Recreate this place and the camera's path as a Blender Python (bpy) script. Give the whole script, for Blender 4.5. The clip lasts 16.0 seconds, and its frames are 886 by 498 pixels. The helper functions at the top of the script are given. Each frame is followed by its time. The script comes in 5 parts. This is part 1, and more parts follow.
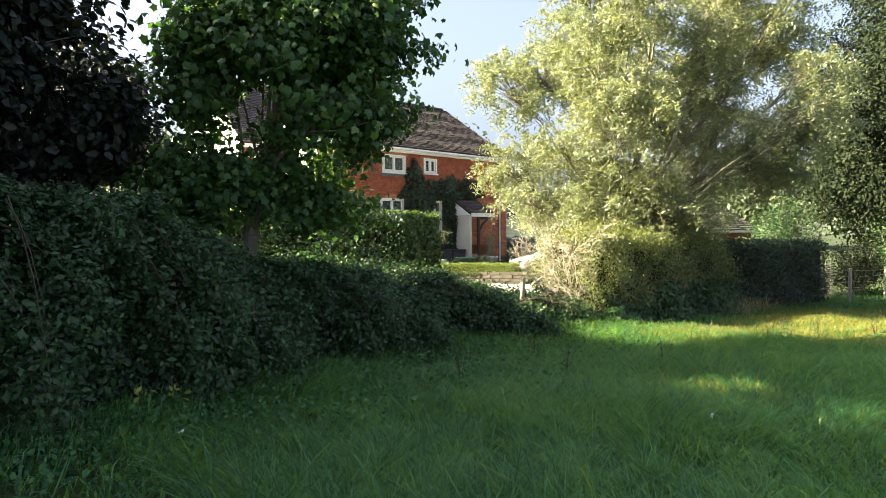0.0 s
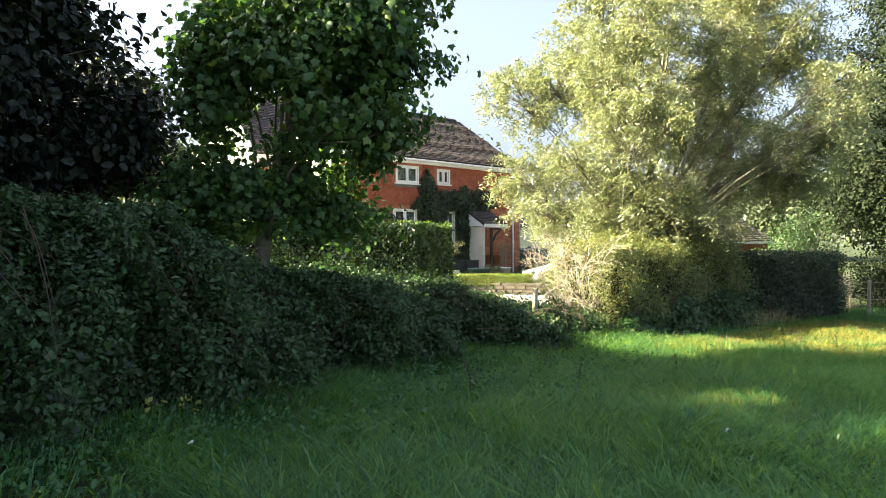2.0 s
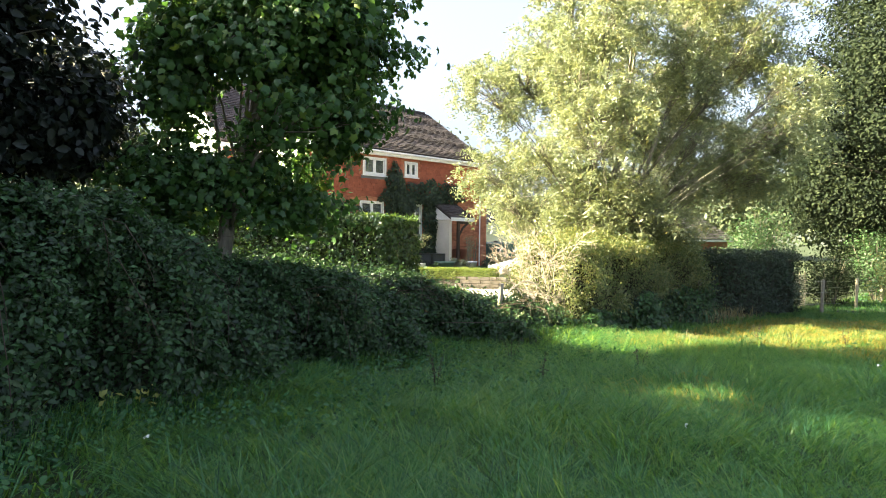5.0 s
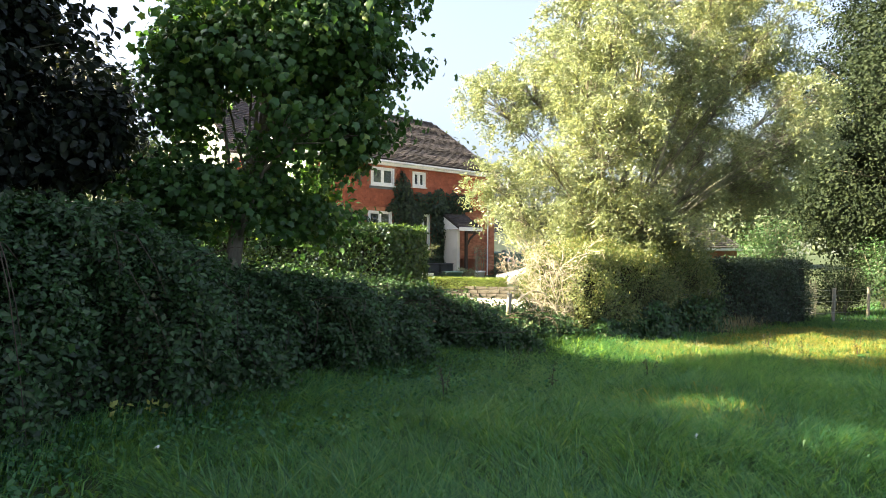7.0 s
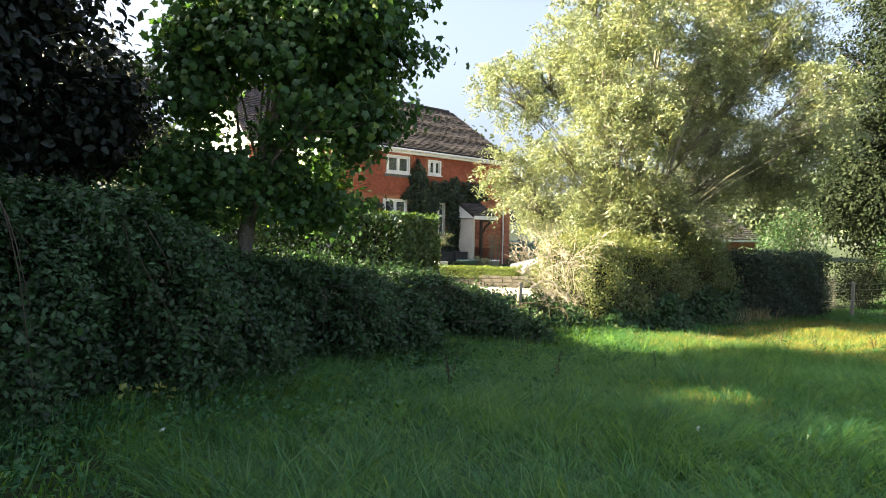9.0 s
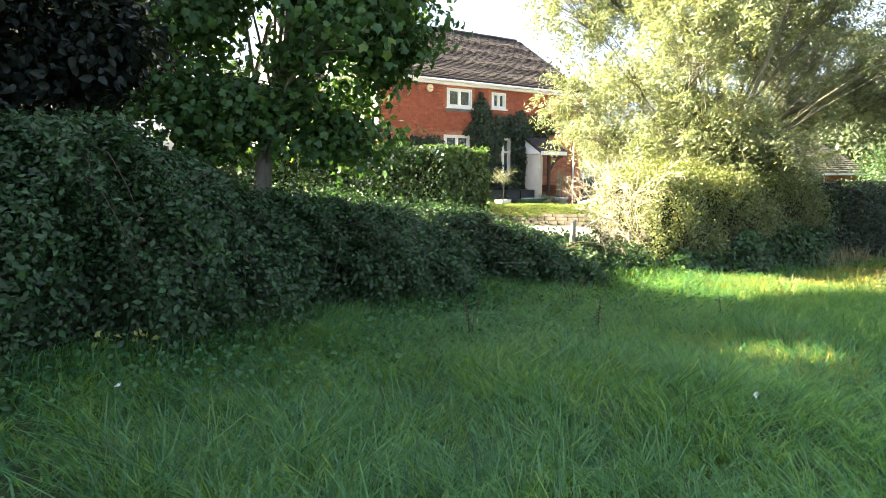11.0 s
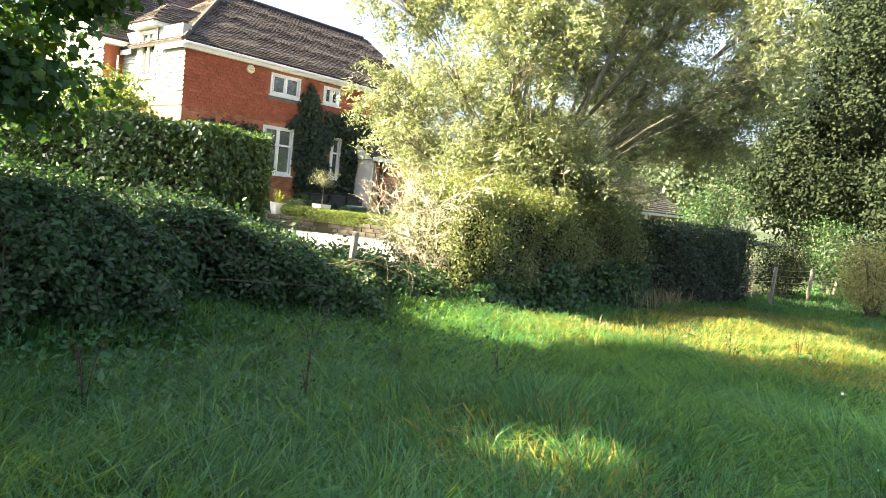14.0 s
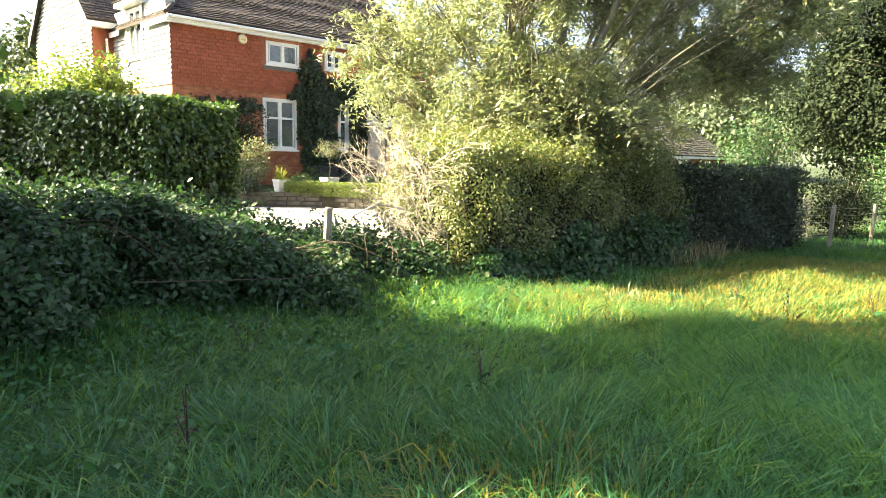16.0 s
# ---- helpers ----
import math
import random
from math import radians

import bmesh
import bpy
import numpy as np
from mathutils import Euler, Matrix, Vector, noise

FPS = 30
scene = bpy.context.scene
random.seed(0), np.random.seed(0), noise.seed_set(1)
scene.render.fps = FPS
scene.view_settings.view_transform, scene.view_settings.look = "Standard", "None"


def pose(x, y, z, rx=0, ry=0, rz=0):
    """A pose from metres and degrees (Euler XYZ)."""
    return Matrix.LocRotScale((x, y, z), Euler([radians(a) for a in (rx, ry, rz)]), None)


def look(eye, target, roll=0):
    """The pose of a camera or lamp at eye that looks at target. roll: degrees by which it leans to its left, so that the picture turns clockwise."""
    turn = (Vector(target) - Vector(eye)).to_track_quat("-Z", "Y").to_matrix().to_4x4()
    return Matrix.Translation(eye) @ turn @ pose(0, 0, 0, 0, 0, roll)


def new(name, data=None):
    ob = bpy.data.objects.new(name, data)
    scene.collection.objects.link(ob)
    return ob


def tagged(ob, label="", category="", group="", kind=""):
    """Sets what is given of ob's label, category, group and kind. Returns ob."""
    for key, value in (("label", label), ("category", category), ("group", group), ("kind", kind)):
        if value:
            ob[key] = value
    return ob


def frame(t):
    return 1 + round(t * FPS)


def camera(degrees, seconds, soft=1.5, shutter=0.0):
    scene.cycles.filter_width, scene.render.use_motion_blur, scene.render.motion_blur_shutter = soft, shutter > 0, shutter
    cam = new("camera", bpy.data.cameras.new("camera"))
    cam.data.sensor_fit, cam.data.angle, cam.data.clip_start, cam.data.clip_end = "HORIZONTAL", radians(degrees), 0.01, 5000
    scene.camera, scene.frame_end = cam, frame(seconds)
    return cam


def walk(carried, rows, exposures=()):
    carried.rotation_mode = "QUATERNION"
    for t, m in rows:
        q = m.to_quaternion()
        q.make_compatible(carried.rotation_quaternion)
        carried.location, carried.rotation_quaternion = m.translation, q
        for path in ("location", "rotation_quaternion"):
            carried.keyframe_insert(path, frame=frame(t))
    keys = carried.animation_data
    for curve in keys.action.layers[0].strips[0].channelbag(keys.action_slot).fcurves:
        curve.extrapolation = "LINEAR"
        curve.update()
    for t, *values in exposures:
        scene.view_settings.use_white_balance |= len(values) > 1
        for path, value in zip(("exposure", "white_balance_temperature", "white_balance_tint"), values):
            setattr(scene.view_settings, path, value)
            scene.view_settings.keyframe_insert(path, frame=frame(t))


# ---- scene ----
cam = camera(68.66, 16.0, soft=0.7)
PATH = [
    (0, (-0.1, 0.181, 1.895), (-1.559, 1.548, 1.847), -0.6),
    (0.5, (-0.087, 0.216, 1.896), (-1.578, 1.548, 1.868), -0.1),
    (1, (-0.106, 0.219, 1.9), (-1.6, 1.547, 1.87), -0.6),
    (1.5, (-0.099, 0.211, 1.905), (-1.602, 1.53, 1.892), -0.8),
    (2, (-0.098, 0.218, 1.899), (-1.586, 1.555, 1.884), -0.5),
    (2.5, (-0.069, 0.239, 1.891), (-1.512, 1.624, 1.866), -1.1),
    (3, (-0.103, 0.236, 1.902), (-1.514, 1.654, 1.873), -0.3),
    (5.5, (-0.132, 0.25, 1.907), (-1.55, 1.659, 1.873), 0.6),
    (6, (-0.136, 0.235, 1.913), (-1.559, 1.64, 1.907), 0.3),
    (6.5, (-0.116, 0.222, 1.918), (-1.545, 1.622, 1.912), 0.1),
    (7, (-0.119, 0.235, 1.911), (-1.553, 1.629, 1.904), 0.3),
    (7.5, (-0.131, 0.232, 1.915), (-1.571, 1.619, 1.911), 1.3),
    (8, (-0.169, 0.216, 1.908), (-1.612, 1.601, 1.91), 0.8),
    (8.5, (-0.141, 0.238, 1.906), (-1.61, 1.595, 1.917), 0.9),
    (9, (-0.012, 0.317, 1.924), (-1.483, 1.671, 1.88), 0.9),
    (11.3, (-0.417, 1.583, 1.759), (-2.034, 2.735, 1.517), -0.3),
    (11.5, (-0.484, 1.651, 1.732), (-2.03, 2.897, 1.492), 0.9),
    (12, (-0.676, 2.17, 1.732), (-2.082, 3.579, 1.54), 0.5),
    (12.5, (-0.83, 2.742, 1.682), (-2.191, 4.197, 1.505), 2.4),
    (13, (-0.942, 3.014, 1.706), (-2.323, 4.433, 1.424), 3.8),
    (13.5, (-1.142, 3.419, 1.724), (-2.427, 4.934, 1.494), 0.7),
    (14, (-1.256, 4.019, 1.7), (-2.578, 5.51, 1.528), 6.2),
    (14.5, (-1.41, 4.366, 1.689), (-2.772, 5.805, 1.418), 4.8),
    (15, (-1.63, 4.807, 1.676), (-2.896, 6.337, 1.438), 1.5),
    (15.5, (-1.602, 5.223, 1.758), (-2.937, 6.692, 1.516), 0.7),
    (16, (-1.797, 5.55, 1.685), (-3.195, 6.952, 1.395), 1.3),
]
walk(cam, [(t, look(eye, target, roll)) for t, eye, target, roll in PATH],
     exposures=[(t, stops, 5880, 12) for t, stops in ((0, 2.95), (1.5, 3.05), (5.5, 3.35), (7, 3.15), (9, 3.0), (11.3, 3.8), (12.5, 3.6), (13.5, 3.5), (14.5, 3.4), (16, 3.42))])

# ---- daylight: a clear autumn morning, sun low beyond the trees ----
SUN = Vector((-0.62, -0.785, 0.0)).normalized() * math.cos(radians(30)) + Vector((0, 0, math.sin(radians(30))))
world = bpy.data.worlds.new("world")
scene.world = world
world.use_nodes = True
wn = world.node_tree.nodes
sky = wn.new("ShaderNodeTexSky")
sky.sky_type, sky.sun_disc = "NISHITA", False
sky.sun_elevation, sky.sun_rotation = radians(30), math.atan2(SUN.x, SUN.y)
sky.air_density, sky.dust_density, sky.ozone_density = 1.0, 7.0, 1.0
wn["Background"].inputs["Strength"].default_value = 0.05
haze = wn.new("ShaderNodeHueSaturation")
haze.inputs["Saturation"].default_value, haze.inputs["Value"].default_value = 0.6, 1.1
world.node_tree.links.new(sky.outputs["Color"], haze.inputs["Color"])
world.node_tree.links.new(haze.outputs["Color"], wn["Background"].inputs["Color"])
sun_data = bpy.data.lights.new("sun", "SUN")
sun_data.energy, sun_data.angle, sun_data.color = 5.0, radians(0.5), (1.0, 0.81, 0.43)
sun = new("sun", sun_data)
sun.matrix_world = look(SUN * 60, (0, 0, 0))

# ---- materials ----
def nodes_of(name):
    m = bpy.data.materials.new(name)
    m.use_nodes = True
    return m, m.node_tree.nodes, m.node_tree.links


def ramp(nt, links, fac, stops):
    r = nt.new("ShaderNodeValToRGB")
    e = r.color_ramp.elements
    while len(e) < len(stops):
        e.new(0.5)
    for el, (pos, col) in zip(e, stops):
        el.position, el.color = pos, (*col, 1)
    links.new(fac, r.inputs["Fac"])
    return r.outputs["Color"]


def mix(nt, links, a, b, fac, mode="MIX"):
    n = nt.new("ShaderNodeMix")
    n.data_type, n.blend_type = "RGBA", mode
    for sock, v in ((n.inputs[6], a), (n.inputs[7], b), (n.inputs[0], fac)):
        if isinstance(v, (int, float)):
            sock.default_value = v
        elif isinstance(v, tuple):
            sock.default_value = (*v, 1)
        else:
            links.new(v, sock)
    return n.outputs[2]


def noise_tex(nt, links, scale, detail=4.0, rough=0.6, stretch=None):
    co = nt.new("ShaderNodeTexCoord")
    tex = nt.new("ShaderNodeTexNoise")
    tex.inputs["Scale"].default_value, tex.inputs["Detail"].default_value, tex.inputs["Roughness"].default_value = scale, detail, rough
    if stretch:
        mp = nt.new("ShaderNodeMapping")
        mp.inputs["Scale"].default_value = stretch
        links.new(co.outputs["Object"], mp.inputs["Vector"])
        links.new(mp.outputs["Vector"], tex.inputs["Vector"])
    else:
        links.new(co.outputs["Object"], tex.inputs["Vector"])
    return tex.outputs["Fac"]


def surface(name, a, b, scale=6.0, fine=60.0, rough=0.8, bump=0.3, metal=0.0, stretch=None, vary=0.0, spec=0.3):
    """A matt or glossy surface: two colours in large stains, fine grain and relief; vary: change from piece to piece."""
    m, nt, links = nodes_of(name)
    bsdf = nt["Principled BSDF"]
    big = noise_tex(nt, links, scale, 5, 0.65, stretch)
    small = noise_tex(nt, links, fine, 3, 0.6, stretch)
    col = ramp(nt, links, big, [(0.32, a), (0.68, b)])
    grain = ramp(nt, links, small, [(0.25, (0.72, 0.72, 0.72)), (0.75, (1.12, 1.12, 1.12))])
    col = mix(nt, links, col, grain, 0.8, "MULTIPLY")
    if vary:
        geo = nt.new("ShaderNodeNewGeometry")
        v = ramp(nt, links, geo.outputs["Random Per Island"], [(0.0, (1 - vary,) * 3), (1.0, (1 + vary,) * 3)])
        col = mix(nt, links, col, v, 1.0, "MULTIPLY")
    links.new(col, bsdf.inputs["Base Color"])
    bsdf.inputs["Roughness"].default_value, bsdf.inputs["Metallic"].default_value = rough, metal
    bsdf.inputs["Specular IOR Level"].default_value = spec
    bp = nt.new("ShaderNodeBump")
    bp.inputs["Strength"].default_value, bp.inputs["Distance"].default_value = bump, 0.01
    links.new(small, bp.inputs["Height"])
    links.new(bp.outputs["Normal"], bsdf.inputs["Normal"])
    return m


def leafy(name, stops, gloss=0.35, through_light=0.35, rough=0.45, glow=1.25, tint=(1.15, 1.12, 0.6)):
    """Leaves: the colour runs from leaf to leaf and in drifts; thin, so that light comes through."""
    m, nt, links = nodes_of(name)
    out = nt["Material Output"]
    bsdf = nt["Principled BSDF"]
    geo = nt.new("ShaderNodeNewGeometry")
    drift = noise_tex(nt, links, 1.3, 3, 0.6)
    mth = nt.new("ShaderNodeMath")
    mth.operation = "MULTIPLY_ADD"
    mth.inputs[1].default_value = 0.6
    links.new(geo.outputs["Random Per Island"], mth.inputs[0])
    sc = nt.new("ShaderNodeMath")
    sc.operation = "MULTIPLY"
    sc.inputs[1].default_value = 0.45
    links.new(drift, sc.inputs[0])
    links.new(sc.outputs[0], mth.inputs[2])
    col = ramp(nt, links, mth.outputs[0], stops)
    links.new(col, bsdf.inputs["Base Color"])
    bsdf.inputs["Roughness"].default_value, bsdf.inputs["Specular IOR Level"].default_value = rough, gloss
    tr = nt.new("ShaderNodeBsdfTranslucent")
    warm = mix(nt, links, col, tuple(glow * t for t in tint), 1.0, "MULTIPLY")
    links.new(warm, tr.inputs["Color"])
    mx = nt.new("ShaderNodeMixShader")
    mx.inputs[0].default_value = through_light
    links.new(bsdf.outputs[0], mx.inputs[1])
    links.new(tr.outputs[0], mx.inputs[2])
    links.new(mx.outputs[0], out.inputs["Surface"])
    return m


M_MAPLE = leafy("maple_leaves", [(0.15, (0.024, 0.06, 0.018)), (0.45, (0.042, 0.10, 0.027)), (0.72, (0.07, 0.145, 0.036)), (0.93, (0.16, 0.20, 0.03))], 0.4)
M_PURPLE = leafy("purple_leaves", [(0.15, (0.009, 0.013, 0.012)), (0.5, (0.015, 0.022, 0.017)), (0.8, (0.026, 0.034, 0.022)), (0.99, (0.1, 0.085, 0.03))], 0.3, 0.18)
M_ASH = leafy("ash_leaves", [(0.1, (0.095, 0.13, 0.075)), (0.45, (0.155, 0.19, 0.11)), (0.75, (0.23, 0.26, 0.145)), (0.97, (0.38, 0.35, 0.12))], 0.9, 0.42, 0.36, 1.4, (1.15, 1.1, 0.75))
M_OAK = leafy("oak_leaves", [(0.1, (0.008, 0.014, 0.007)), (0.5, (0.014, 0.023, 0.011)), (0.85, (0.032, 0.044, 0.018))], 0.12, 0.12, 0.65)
M_LAUREL = leafy("laurel_leaves", [(0.1, (0.022, 0.05, 0.014)), (0.45, (0.05, 0.10, 0.022)), (0.75, (0.10, 0.16, 0.03)), (0.95, (0.2, 0.23, 0.04))], 0.7, 0.28, 0.3)
M_HEDGE = leafy("hawthorn_leaves", [(0.1, (0.05, 0.08, 0.022)), (0.4, (0.1, 0.135, 0.04)), (0.7, (0.18, 0.2, 0.07)), (0.95, (0.27, 0.24, 0.1))], 0.7, 0.35)
M_YEW = leafy("dark_hedge_leaves", [(0.1, (0.018, 0.032, 0.02)), (0.6, (0.032, 0.055, 0.03)), (0.95, (0.06, 0.085, 0.04))], 0.4, 0.15)
M_BRAMBLE = leafy("bramble_leaves", [(0.15, (0.014, 0.028, 0.012)), (0.45, (0.028, 0.062, 0.02)), (0.72, (0.046, 0.11, 0.032)), (0.88, (0.08, 0.08, 0.044)), (1.0, (0.22, 0.2, 0.05))], 0.4, 0.28, 0.48)
M_IVY = leafy("ivy_leaves", [(0.1, (0.012, 0.022, 0.012)), (0.5, (0.022, 0.04, 0.018)), (0.9, (0.045, 0.07, 0.028))], 0.4, 0.15)
M_SHRUB = leafy("pale_shrub_leaves", [(0.1, (0.16, 0.17, 0.06)), (0.5, (0.26, 0.26, 0.10)), (0.9, (0.38, 0.33, 0.15))], 0.4, 0.4)
M_BOX = leafy("box_leaves", [(0.1, (0.06, 0.10, 0.02)), (0.5, (0.12, 0.18, 0.03)), (0.9, (0.24, 0.27, 0.06))], 0.5, 0.35)
M_OLIVE = leafy("olive_leaves", [(0.1, (0.10, 0.12, 0.07)), (0.5, (0.17, 0.19, 0.11)), (0.9, (0.26, 0.27, 0.17))], 0.5, 0.3)
M_YUCCA = leafy("yucca_leaves", [(0.1, (0.2, 0.24, 0.04)), (0.5, (0.32, 0.34, 0.06)), (0.9, (0.45, 0.42, 0.12))], 0.5, 0.35)
M_FAR = leafy("far_leaves", [(0.1, (0.035, 0.055, 0.03)), (0.5, (0.06, 0.085, 0.045)), (0.9, (0.11, 0.13, 0.07))], 0.2, 0.2)
M_GRASS = leafy("grass_blades", [(0.2, (0.009, 0.046, 0.017)), (0.4, (0.027, 0.112, 0.042)), (0.7, (0.054, 0.182, 0.068)), (0.9, (0.1, 0.235, 0.095)), (1.0, (0.12, 0.25, 0.1))], 0.6, 0.48, 0.42, 2.0, (3.2, 1.45, 0.35))
# grass coloured yellow to stand in for sunlight on the blades
M_SUN_GRASS = leafy("sun_yellow_blades", [(0.2, (0.13, 0.14, 0.035)), (0.5, (0.22, 0.21, 0.055)), (0.9, (0.32, 0.28, 0.09))], 0.4, 0.5, 0.45, 1.7, (1.4, 1.15, 0.5))
M_DRY = leafy("dry_stalks", [(0.1, (0.15, 0.13, 0.07)), (0.6, (0.25, 0.215, 0.12)), (0.9, (0.36, 0.32, 0.2))], 0.2, 0.3)
M_WEED = leafy("weed_leaves", [(0.1, (0.018, 0.065, 0.02)), (0.5, (0.032, 0.11, 0.03)), (0.9, (0.07, 0.16, 0.04))], 0.4, 0.35)

M_SOIL = surface("field_soil", (0.025, 0.045, 0.014), (0.045, 0.06, 0.022), 1.5, 25, 0.95, 0.6)
M_BARK = surface("grey_bark", (0.10, 0.09, 0.07), (0.20, 0.18, 0.14), 5, 45, 0.9, 0.8, stretch=(1, 1, 0.25))
M_PALEBARK = surface("pale_ash_bark", (0.13, 0.12, 0.09), (0.25, 0.235, 0.185), 5, 40, 0.9, 0.6, stretch=(1, 1, 0.3))
M_TWIG = surface("bare_twigs", (0.36, 0.31, 0.25), (0.5, 0.45, 0.37), 8, 60, 0.9, 0.3)
M_STEM = surface("bramble_stems", (0.045, 0.032, 0.024), (0.08, 0.06, 0.042), 8, 60, 0.8, 0.3)
# dark backing colour for the shaded depth of hedges and brambles
M_CORE = surface("hedge_shade_core", (0.02, 0.02, 0.012), (0.045, 0.04, 0.026), 6, 30, 0.95, 0.5)
M_GRAVEL = surface("pale_gravel", (0.46, 0.42, 0.36), (0.60, 0.56, 0.50), 2.0, 55, 0.95, 0.9)
M_TILEHUNG = surface("red_hung_tiles", (0.25, 0.075, 0.042), (0.35, 0.112, 0.06), 1.2, 30, 0.85, 0.5, vary=0.13)
M_BRICK = surface("red_bricks", (0.30, 0.11, 0.065), (0.42, 0.19, 0.11), 2.0, 40, 0.9, 0.6, vary=0.25)
M_MORTAR = surface("lime_mortar", (0.36, 0.31, 0.25), (0.46, 0.41, 0.34), 4, 60, 0.95, 0.5)
M_ROOFTILE = surface("brown_roof_tiles", (0.052, 0.043, 0.04), (0.09, 0.074, 0.068), 1.4, 30, 0.9, 0.6, vary=0.22)
M_ROOFBASE = surface("roof_underlay", (0.03, 0.024, 0.02), (0.05, 0.04, 0.035), 3, 30, 0.95, 0.3)
M_BOARD = surface("white_boards", (0.4, 0.4, 0.39), (0.48, 0.48, 0.47), 1.5, 30, 0.55, 0.15, stretch=(0.3, 0.3, 2))
M_WHITE = surface("white_paint", (0.74, 0.74, 0.73), (0.82, 0.82, 0.81), 2, 40, 0.45, 0.1)
M_CREAM = surface("cream_render", (0.58, 0.54, 0.46), (0.68, 0.64, 0.56), 1.5, 40, 0.85, 0.3)
M_DARKWOOD = surface("dark_wood", (0.045, 0.03, 0.022), (0.08, 0.055, 0.04), 4, 50, 0.6, 0.3, stretch=(1, 1, 0.2))
M_GREYWOOD = surface("weathered_post", (0.20, 0.18, 0.14), (0.34, 0.31, 0.25), 6, 60, 0.9, 0.7, stretch=(2, 2, 0.3))
M_STONE = surface("bed_stone", (0.05, 0.047, 0.042), (0.1, 0.092, 0.08), 3, 40, 0.9, 0.7, vary=0.3)
M_LEAD = surface("grey_flashing", (0.10, 0.11, 0.12), (0.16, 0.17, 0.18), 3, 40, 0.5, 0.2)
M_TANK = surface("blue_green_plastic", (0.03, 0.10, 0.095), (0.045, 0.13, 0.12), 2, 40, 0.45, 0.15)
M_SILVER = surface("silver_car_paint", (0.50, 0.51, 0.53), (0.55, 0.56, 0.58), 1, 80, 0.28, 0.02, metal=0.6)
M_BLACK = surface("black_rubber", (0.015, 0.015, 0.016), (0.03, 0.03, 0.03), 5, 60, 0.7, 0.2)
M_CHROME = surface("bright_metal", (0.6, 0.6, 0.6), (0.7, 0.7, 0.7), 4, 60, 0.2, 0.05, metal=1.0)
M_WIRE = surface("galvanised_wire", (0.30, 0.30, 0.29), (0.42, 0.42, 0.41), 20, 90, 0.5, 0.1, metal=0.7)
M_GREENPOT = surface("green_glazed_clay", (0.10, 0.17, 0.13), (0.16, 0.24, 0.19), 3, 40, 0.35, 0.1)
M_TERRA = surface("terracotta", (0.38, 0.16, 0.08), (0.48, 0.22, 0.12), 4, 50, 0.85, 0.3)
M_ALARM = surface("cream_plastic", (0.70, 0.64, 0.48), (0.76, 0.70, 0.55), 3, 40, 0.4, 0.05)
M_YELLOW = surface("yellow_print", (0.62, 0.42, 0.06), (0.68, 0.48, 0.09), 3, 40, 0.5, 0.05)
M_DARKGREY = surface("dark_grey_plastic", (0.04, 0.042, 0.045), (0.065, 0.067, 0.07), 3, 40, 0.5, 0.1)
M_FLOWER = surface("pale_petals", (0.72, 0.72, 0.66), (0.8, 0.8, 0.75), 8, 60, 0.6, 0.1)
M_PLATE = surface("white_plate", (0.7, 0.7, 0.68), (0.76, 0.76, 0.74), 3, 40, 0.4, 0.02)


def glass_mat():
    m, nt, links = nodes_of("window_glass")
    b = nt["Principled BSDF"]
    b.inputs["Base Color"].default_value = (0.16, 0.18, 0.19, 1)
    b.inputs["Roughness"].default_value, b.inputs["Transmission Weight"].default_value, b.inputs["IOR"].default_value = 0.02, 0.5, 1.9
    return m


M_GLASS = glass_mat()

# ---- mesh helpers ----
rng = np.random.default_rng(7)


